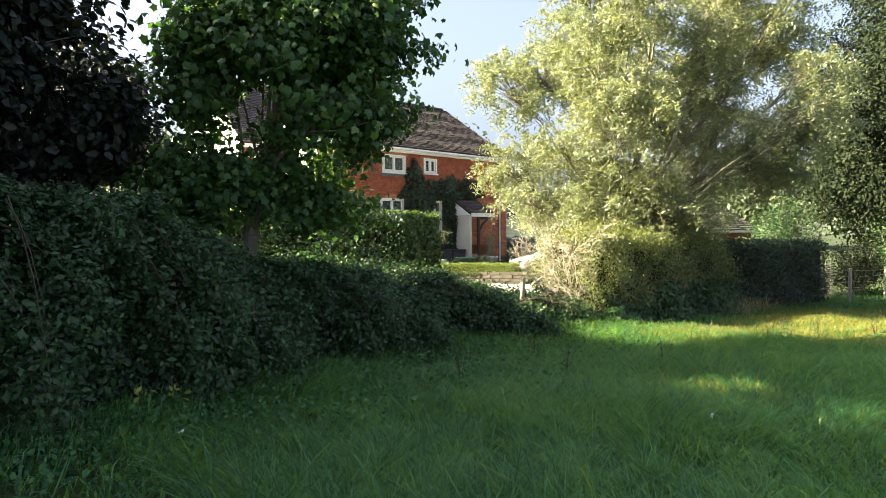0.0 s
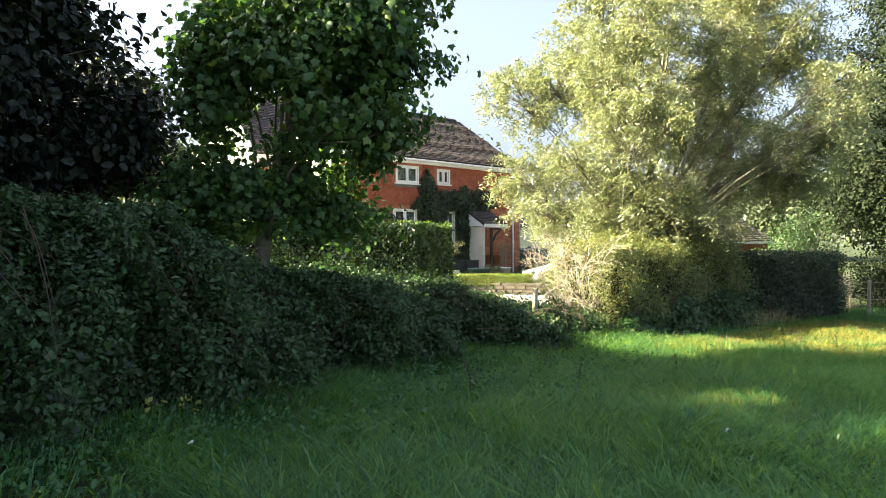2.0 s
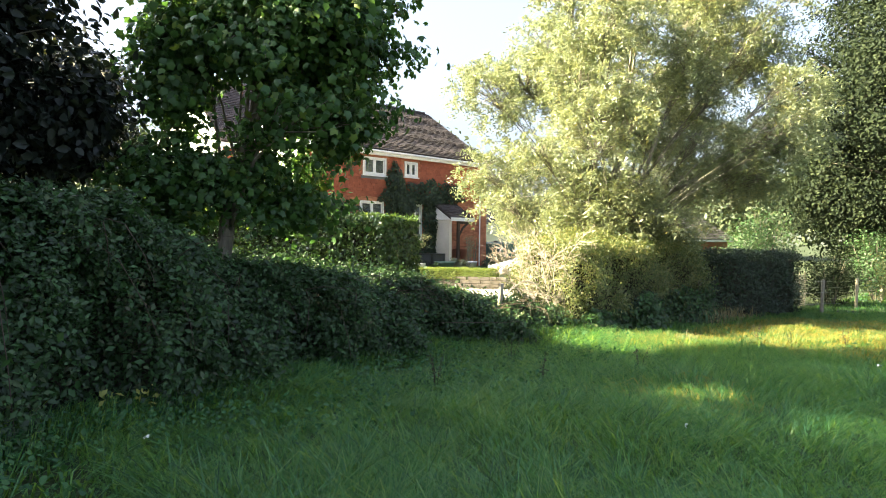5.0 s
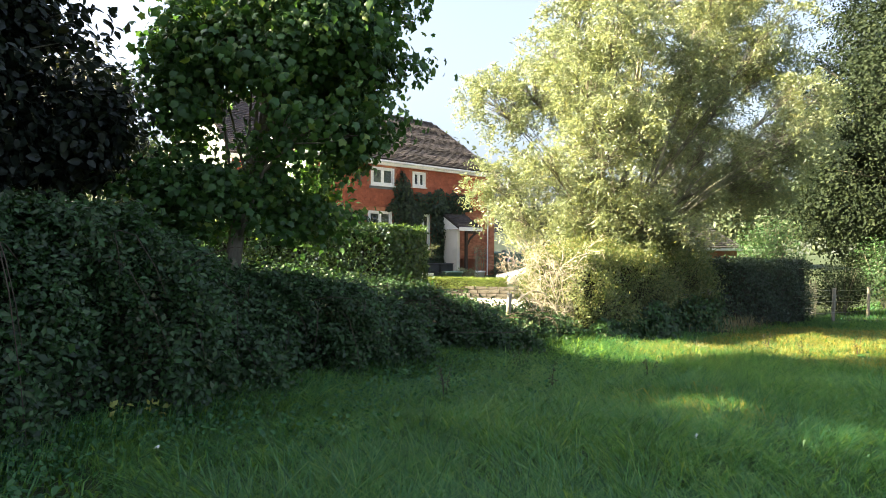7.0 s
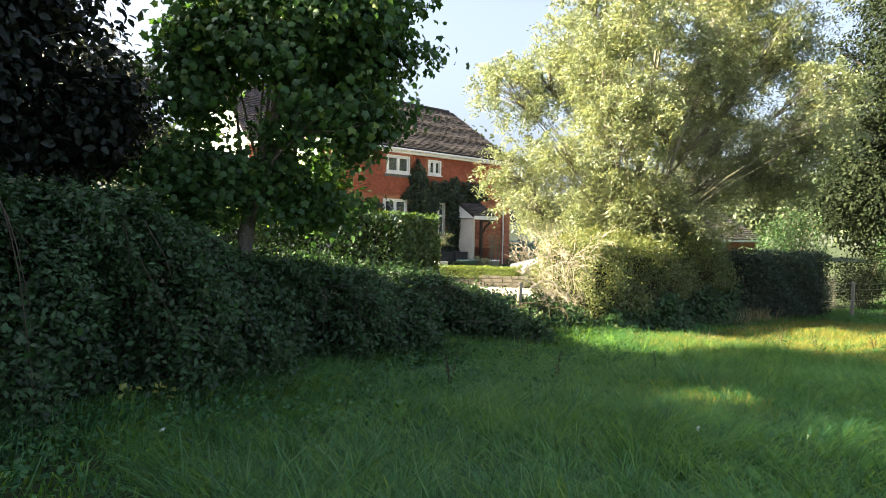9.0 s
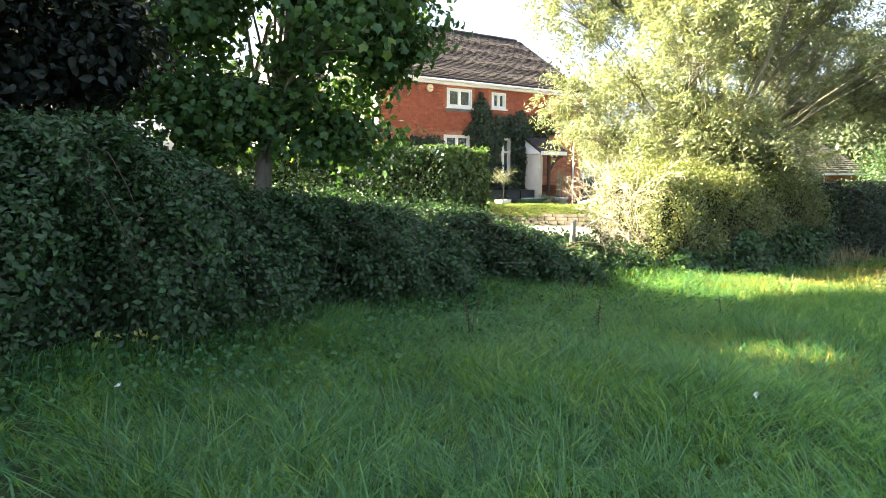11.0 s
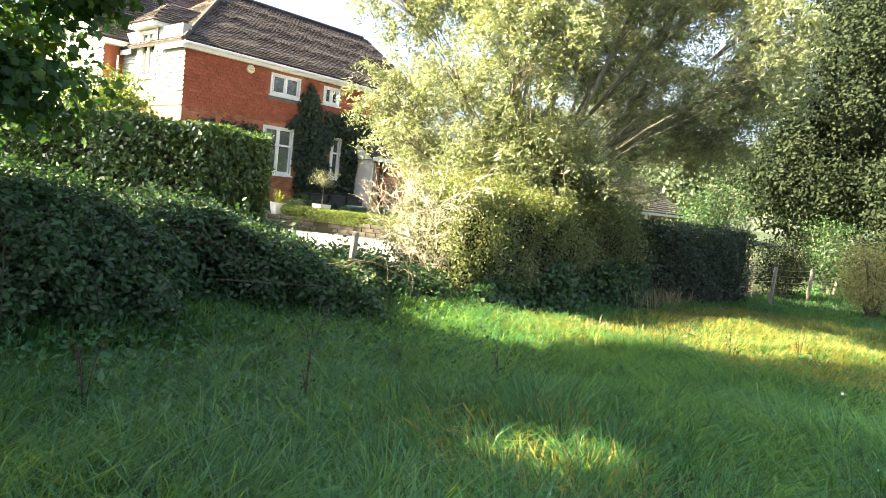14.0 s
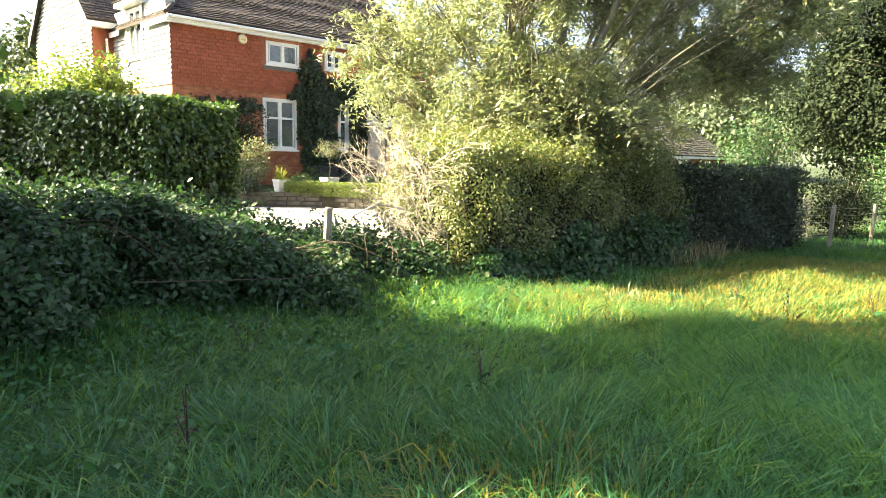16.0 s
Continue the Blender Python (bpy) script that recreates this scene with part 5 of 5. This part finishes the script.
# ---- raised bed: stone wall, low clipped box edging ----
bed = thing("raised_bed", "low stone-walled raised bed before the house", "flower bed")
line = [Vector((-19.6, 12.9, 0)), Vector((-18.2, 15.3, 0)), Vector((-17.2, 16.3, 0)), Vector((-14.7, 17.9, 0)), Vector((-16.5, 24.5, 0))]
back = [Vector((-21.75, 24.5, 0)), Vector((-21.75, 13.0, 0))]
poly = line + back
part("soil", Geo().add([(p.x, p.y, 0.0) for p in poly] + [(p.x, p.y, 0.47) for p in poly], [tuple(range(7, 14))] + [(i, (i + 1) % 7, 7 + (i + 1) % 7, 7 + i) for i in range(7)]), M_SOIL, bed)
rs = random.Random(11)
stone_meshes = []
for i in range(8):
    g = Geo()
    ln = (0.24, 0.3, 0.36, 0.42)[i % 4]
    g.box(-0.07, 0.07, 0, ln - 0.012, 0, 0.118)
    me = g.mesh("stone", 0.012)
    me.materials.append(M_STONE)
    stone_meshes.append((ln, me))
for a, b in zip(line[:-1], line[1:]):
    way = (b - a).normalized()
    ang = math.atan2(-way.x, way.y)
    for row in range(4):
        u = -0.1 * (row % 2)
        while u < (b - a).length - 0.1:
            ln, me = rs.choice(stone_meshes)
            st = new("stone", me)
            st.matrix_basis = Matrix.Translation(a + way * u + Vector((rs.uniform(-0.012, 0.012), 0, 0.02 + row * 0.125))) @ pose(0, 0, 0, 0, 0, math.degrees(ang) + rs.uniform(-1.5, 1.5))
            st.parent = bed
            u += ln
hedge("box_edging", "low clipped box edging in full sun", [(-18.05, 15.45), (-14.95, 17.75), (-15.35, 18.3), (-18.5, 16.0)], 0.8, M_BOX, "plain", 0.04, 2000, core_in=0.1, rough=0.03, z_low=0.42)


# ---- pots ----
def square_pot(name, label, x, y, z, w, h, mat_):
    ob = thing(name, label, "plant pot")
    g = Geo()
    a, b, t = w * 0.36, w * 0.5, 0.03
    ring = lambda r, zz: [(x - r, y - r, zz), (x + r, y - r, zz), (x + r, y + r, zz), (x - r, y + r, zz)]
    v = ring(a, z) + ring(b, z + h) + ring(b - t, z + h) + ring(b - t - 0.01, z + h - 0.06)
    f = [(3, 2, 1, 0)] + [(i + 4 * k, (i + 1) % 4 + 4 * k, (i + 1) % 4 + 4 * k + 4, i + 4 * k + 4) for k in range(3) for i in range(4)]
    part("body", g.add(v, f), mat_, ob)
    part("soil", Geo().box(x - b + t + 0.01, x + b - t - 0.01, y - b + t + 0.01, y + b - t - 0.01, z + h - 0.09, z + h - 0.055), M_SOIL, ob)
    return ob


POTZ = 0.45
pot_a = square_pot("white_pot", "tapered square white planter holding an olive tree", -18.9, 17.55, POTZ, 0.46, 0.42, M_WHITE)
olive = thing("olive_tree", "small standard olive with a loose silvery head", "small tree")
g = Geo().tube([(-18.9, 17.55, POTZ + 0.34), (-18.88, 17.57, 1.2), (-18.9, 17.55, 1.55)], [0.022, 0.018, 0.014], 6)
rs = random.Random(4)
ends = []
for _ in range(22):
    e = Vector((-18.9 + rs.uniform(-0.42, 0.42), 17.55 + rs.uniform(-0.42, 0.42), rs.uniform(1.45, 2.05)))
    g.tube([(-18.9, 17.55, 1.45), Vector((-18.9, 17.55, 1.5)).lerp(e, 0.5) + Vector((0, 0, 0.05)), e], [0.01, 0.007, 0.003], 4)
    ends.append(tuple(e))
part("trunk", g, M_BARK, olive)
pos, face = crown_points(((-18.9, 17.55, 1.75), (0.42, 0.42, 0.36)), np.array(ends), 60, 16, 0.07)
part("crown", leaf_mesh("crown", pos, face, 0.06, "slim", 0.1), M_OLIVE, olive)

square_pot("white_pot", "white planter with a spiky yellow yucca", -18.45, 15.55, POTZ, 0.36, 0.4, M_WHITE)
yuc = thing("yucca", "spiky yellow-green yucca in full sun", "yucca")
n = 90
a, el = rng.uniform(0, 2 * math.pi, n), rng.uniform(0.2, 1.45, n)
way = np.c_[np.cos(a) * np.cos(el), np.sin(a) * np.cos(el), np.sin(el)]
side = np.c_[-np.sin(a), np.cos(a), 0 * a] * 0.014
o = np.array([-18.45, 15.55, POTZ + 0.33])
ln = rng.uniform(0.35, 0.55, n)[:, None]
midp = o + way * ln * 0.6
tip = o + way * ln * 1.0 - np.array([0, 0, 0.10]) * (1 - np.sin(el))[:, None]
v = np.stack([o - side + 0 * way, o + side + 0 * way, midp + side, midp - side, tip], 1).reshape(-1, 3)
f = (np.array([(0, 1, 2), (0, 2, 3), (3, 2, 4)])[None] + (np.arange(n) * 5)[:, None, None]).reshape(-1, 3)
part("blades", raw_mesh("blades", v, f), M_YUCCA, yuc)
bowl = thing("glazed_bowl", "wide green glazed planting bowl", "plant pot")
part("body", Geo().lathe([(0.22, 0), (0.36, 0.14), (0.44, 0.36), (0.46, 0.38), (0.46, 0.42), (0.42, 0.42), (0.40, 0.34)], -19.6, 19.75, POTZ, 24), M_GREENPOT, bowl, smooth=True)
part("soil", Geo().lathe([(0.40, 0), (0.40, 0.03)], -19.6, 19.75, POTZ + 0.33, 20), M_SOIL, bowl)
rp = thing("white_pot", "round white planter with a thin bare shrub", "plant pot")
part("body", Geo().lathe([(0.17, 0), (0.25, 0.36), (0.27, 0.37), (0.27, 0.42), (0.24, 0.42), (0.23, 0.36)], -19.3, 21.1, POTZ, 20), M_WHITE, rp, smooth=True)
part("soil", Geo().lathe([(0.225, 0), (0.225, 0.03)], -19.3, 21.1, POTZ + 0.33, 16), M_SOIL, rp)
shrub("pot_shrub", "thin upright twiggy shrub in a white pot", (-19.3, 21.1, 1.45), (0.35, 0.35, 0.5), M_OLIVE, "slim", 0.05, 26, 12, 0.07, 12, 41)
for y in (18.6, 19.5, 20.35):
    tr = thing("trough", "grey lead-coloured planting trough by the wall", "planter", "troughs by the wall")
    part("body", Geo().box(XF + 0.35, XF + 0.85, y, y + 0.78, POTZ, 1.12), M_DARKGREY, tr, bevel=0.015)
    part("rim", Geo().box(XF + 0.33, XF + 0.87, y - 0.02, y + 0.8, 1.122, 1.16), M_DARKGREY, tr, bevel=0.008)
tp = thing("terracotta_pot", "small terracotta pot hung on the wall", "plant pot")
part("body", Geo().lathe([(0.07, 0), (0.1, 0.18), (0.12, 0.19), (0.12, 0.23), (0.09, 0.23)], XF + 0.14, 15.1, 3.16, 14), M_TERRA, tp)
part("bracket", Geo().tube([(XF, 15.1, 3.2), (XF + 0.1, 15.1, 3.2)], [0.012, 0.012], 5), M_DARKGREY, tp)

# ---- tank and bin beyond the porch ----
tank = thing("oil_tank", "blue-green plastic oil tank behind the house corner", "oil tank")
part("body", Geo().box(-25.1, -23.0, 27.6, 28.9, 0.25, 1.65), M_TANK, tank, bevel=0.09)
for k in range(7):
    part("rib", Geo().box(-24.95 + k * 0.3, -24.85 + k * 0.3, 27.56, 27.598, 0.4, 1.5), M_TANK, tank)
part("plinth", Geo().box(-25.2, -22.9, 27.5, 29.0, 0.0, 0.245), M_STONE, tank)
part("cap", Geo().lathe([(0.14, 0), (0.14, 0.06), (0.1, 0.08)], -24.0, 28.25, 1.65, 14), M_DARKGREY, tank)
reel = thing("hose_reel", "coiled pale hose on the wall corner", "hose")
pts = [(-21.3 + 0.02 * k / 12, 25.6 + 0.24 * math.cos(k * 0.52), 1.15 + 0.24 * math.sin(k * 0.52)) for k in range(48)]
part("coil", Geo().tube(pts, [0.02] * 48, 6), M_WHITE, reel)
part("stake", Geo().tube([(-21.33, 25.6, 0.3), (-21.33, 25.6, 1.2)], [0.02, 0.02], 6), M_DARKGREY, reel)


# ---- parked car, nose to the field ----
def car():
    ob = thing("car", "silver hatchback car parked on the gravel drive", "car", at=(0, 0, 0))
    L, W = 3.9, 1.68
    # side outline: along, height
    low = [(0.0, 0.35), (0.02, 0.62), (0.18, 0.74), (0.95, 0.93), (1.15, 0.95), (3.55, 0.98), (3.85, 0.9), (3.9, 0.4), (3.8, 0.26), (0.12, 0.24)]
    g = Geo()
    n = len(low)
    for s in (-1, 1):
        g.v.extend([(x, s * W / 2 * (0.86 if x < 0.1 or x > 3.8 else 1.0), z) for x, z in low])
    g.f += [tuple(range(n))[::-1], tuple(range(n, 2 * n))] + [(i, (i + 1) % n, n + (i + 1) % n, n + i) for i in range(n)]
    body = part("body", g, M_SILVER, ob, bevel=0.035)
    cab = [(1.0, 0.95, 0.74), (1.72, 1.43, 0.58), (3.15, 1.46, 0.58), (3.72, 0.98, 0.72)]
    g = Geo()
    g.v = [(x, s * w, z) for s in (-1, 1) for x, z, w in cab]
    g.f = [(3, 2, 1, 0), (4, 5, 6, 7), (1, 2, 6, 5), (0, 1, 5, 4), (2, 3, 7, 6), (0, 4, 7, 3)]
    part("roof", g, M_SILVER, ob, bevel=0.04)
    scr = Geo().add([(1.06, -0.66, 1.0), (1.06, 0.66, 1.0), (1.68, 0.54, 1.42), (1.68, -0.54, 1.42)], [(0, 1, 2, 3)])
    scr.v = [(x - 0.02, y, z + 0.025) for x, y, z in scr.v]
    part("windscreen", scr, M_GLASS, ob)
    for s in (-1, 1):
        sw = Geo().add([(1.25, s * 0.742, 1.0), (3.5, s * 0.735, 1.0), (3.1, s * 0.612, 1.4), (1.8, s * 0.612, 1.4)], [(0, 1, 2, 3)])
        part("side_window", sw, M_GLASS, ob)
        hl = Geo().tube([(0.05, s * 0.58, 0.66), (0.02, s * 0.6, 0.66)], [0.11, 0.1], 10)
        part("headlight", hl, M_CHROME, ob)
        part("door_mirror", Geo().box(1.35, 1.45, s * 0.86 - 0.08, s * 0.86 + 0.08, 1.0, 1.12), M_SILVER, ob, bevel=0.02)
        for x in (0.68, 3.1):
            wh = Geo().tube([(x, s * 0.68, 0.3), (x, s * 0.70, 0.3), (x, s * 0.84, 0.3), (x, s * 0.855, 0.3)], [0.27, 0.3, 0.3, 0.27], 20)
            w = part("wheel", wh, M_BLACK, ob)
            part("rim", Geo().tube([(x, s * 0.85, 0.3), (x, s * 0.865, 0.3)], [0.19, 0.17], 14), M_CHROME, w)
    part("grille", Geo().box(-0.03, 0.0, -0.36, 0.36, 0.52, 0.6), M_BLACK, ob)
    part("number_plate", Geo().box(-0.045, -0.02, -0.26, 0.26, 0.38, 0.49), M_PLATE, ob)
    part("bumper_strip", Geo().box(-0.035, -0.01, -0.7, 0.7, 0.3, 0.36), M_DARKGREY, ob)
    return ob


cr = car()
cr.matrix_basis = pose(-16.2, 18.95, 0.1, 0, 0, 58)

# ---- bare dead growth at the hawthorn's end ----
tw = thing("dead_twigs", "tangle of bare pale twigs at the hedge end", "twigs", kind="stuff")
g = Geo()
rs = random.Random(21)


def twig(p, way, length, r, depth):
    pts, q, d = [p], p, way.normalized()
    for _ in range(4):
        d = (d + Vector((rs.uniform(-0.3, 0.3), rs.uniform(-0.3, 0.3), rs.uniform(-0.28, 0.2)))).normalized()
        q = q + d * length / 4
        pts.append(q)
    g.tube(pts, [r, r * 0.85, r * 0.7, r * 0.5, r * 0.25], 4)
    if depth:
        for k in (1, 2, 3, 3, 4):
            twig(pts[k], d + Vector((rs.uniform(-0.9, 0.9), rs.uniform(-0.9, 0.9), rs.uniform(-0.6, 0.7))), length * 0.55, r * 0.55, depth - 1)


for _ in range(46):
    p = Vector((rs.uniform(-9.6, -8.1), rs.uniform(11.75, 12.3), rs.uniform(0.1, 1.6)))
    twig(p, Vector((rs.uniform(-0.3, 0.4), rs.uniform(-0.7, 0.1), rs.uniform(0.1, 1.0))), rs.uniform(0.35, 0.8), 0.010, 2)
part("twigs", g, M_TWIG, tw)
br = Geo().tube([(-8.6, 11.6, 0.9), (-8.6, 11.1, 1.0), (-8.62, 10.7, 0.85), (-8.65, 10.45, 0.5)], [0.016, 0.014, 0.012, 0.006], 5)
part("arching_branch", br, M_TWIG, tw)

# ---- things in the grass ----
sp = thing("dead_branch", "long fallen pale branch lying across the brambles", "branch")
part("branch", Geo().tube([(-7.45, 7.5, 0.55), (-7.4, 8.1, 0.5), (-7.35, 8.9, 0.43), (-7.3, 9.5, 0.42)], [0.006, 0.006, 0.005, 0.002], 5), M_STEM, sp)
n = 700
p = np.c_[rng.normal(-7.6, 0.35, n), rng.normal(18.3, 1.0, n)]
tagged(blades("dry_grass", p, np.full(n, 0.5), 0.006, 0.4, M_DRY), "clump of dry straw-coloured grass under the fence", "dry grass", kind="stuff")
n = 90
p = np.c_[rng.normal(-6.1, 0.22, n), rng.normal(13.1, 0.25, n)]
tagged(blades("dry_grass", p, np.full(n, 0.28), 0.006, 0.8, M_DRY), "small tuft of reddish dry stalks", "dry grass", kind="stuff")
for k, (x, y) in enumerate([(-5.0, 6.9), (-4.8, 9.0), (-6.4, 8.0), (-5.6, 5.6), (-4.2, 13.9), (-5.2, 14.8), (-3.6, 15.2)]):
    dock = thing("dock_plant", "dark upright dock stalk gone to seed", "weed", "docks in the grass")
    z0 = float(ground_z(x, y))
    st = Geo()
    seeds = []
    for j in range(3):
        e = Vector((x + rs.uniform(-0.12, 0.12), y + rs.uniform(-0.12, 0.12), z0 + rs.uniform(0.35, 0.55)))
        st.tube([(x, y, z0), Vector((x, y, z0 + 0.2)).lerp(e, 0.4), e], [0.005, 0.004, 0.002], 4)
        seeds += [tuple(Vector((x, y, z0)).lerp(e, s)) for s in np.linspace(0.45, 1, 18)]
    part("stalk", st, M_STEM, dock)
    seeds = np.array(seeds) + rng.normal(0, 0.012, (len(seeds), 3))
    part("seed_head", leaf_mesh("seed_head", seeds, np.tile([0, 0, 1.0], (len(seeds), 1)), 0.03, "plain"), M_STEM, dock)["kind"] = "stuff"
    lp = np.c_[rng.normal(x, 0.1, 14), rng.normal(y, 0.1, 14), z0 + rng.uniform(0.05, 0.2, 14)]
    part("leaves", leaf_mesh("dock_leaves", lp, np.tile([0, 0, 1.0], (14, 1)), 0.16, "slim", 0.2), M_WEED, dock)
for x, y in ((-2.8, 6.11), (-6.9, 3.0), (-7.3, 5.2), (-3.2, 14.6), (-2.6, 12.9), (-5.4, 2.2)):
    fl = thing("white_leaf", "single pale fallen leaf lying on the grass", "fallen leaf", "pale leaves in the grass")
    c = np.array([[x, y, float(ground_z(x, y)) + 0.16]]) + rng.normal(0, 0.008, (3, 3))
    part("blade", leaf_mesh("blade", c, np.tile([0.3, -0.3, 1.0], (3, 1)), 0.04, "broad", 0.1, 0.3), M_FLOWER, fl)
    part("stalk", Geo().tube([(x, y, float(ground_z(x, y))), (x, y, float(ground_z(x, y)) + 0.16)], [0.003, 0.002], 4), M_STEM, fl)
for x, y in ((-6.55, 2.35), (-6.5, 2.6)):
    yl = thing("yellow_spray", "bright yellow-green spray low in the brambles", "spray", "yellow sprays in the brambles")
    c = np.array([x, y, 0.35]) + rng.normal(0, 0.06, (14, 3))
    part("leaves", leaf_mesh("spray", c, np.tile([1.0, -0.2, 0.6], (14, 1)), 0.075, "plain", 0.1), M_YUCCA, yl)
    part("stem", Geo().tube([(x - 0.1, y, 0.0), (x, y, 0.35)], [0.004, 0.002], 4), M_STEM, yl)

# ---- distance: low wooded hills ----
def hills(name, dist_, z, col_seed, label):
    a = np.linspace(-0.35, 2.6, 220)
    v, f = [], []
    for i, k in enumerate(a):
        x, y = -math.sin(k) * dist_, math.cos(k) * dist_
        h = z * (1 + 0.35 * math.sin(9 * k + col_seed) + 0.2 * math.sin(31 * k) + 0.12 * math.sin(83 * k + 1) + 0.08 * math.sin(190 * k))
        v += [(x, y, -3), (x, y, h), (x * 1.12, y * 1.12, h * 0.9)]
    for i in range(len(a) - 1):
        f += [(3 * i, 3 * i + 3, 3 * i + 4, 3 * i + 1), (3 * i + 1, 3 * i + 4, 3 * i + 5, 3 * i + 2)]
    return tagged(part(name, Geo().add(v, f), M_HILL), label, "hills", kind="structure")


M_HILL = surface("far_woods", (0.07, 0.09, 0.08), (0.11, 0.13, 0.115), 0.05, 0.6, 0.95, 0.3)
hills("backdrop", 330, 9, 0.3, "distant wooded ridge beyond the fields")
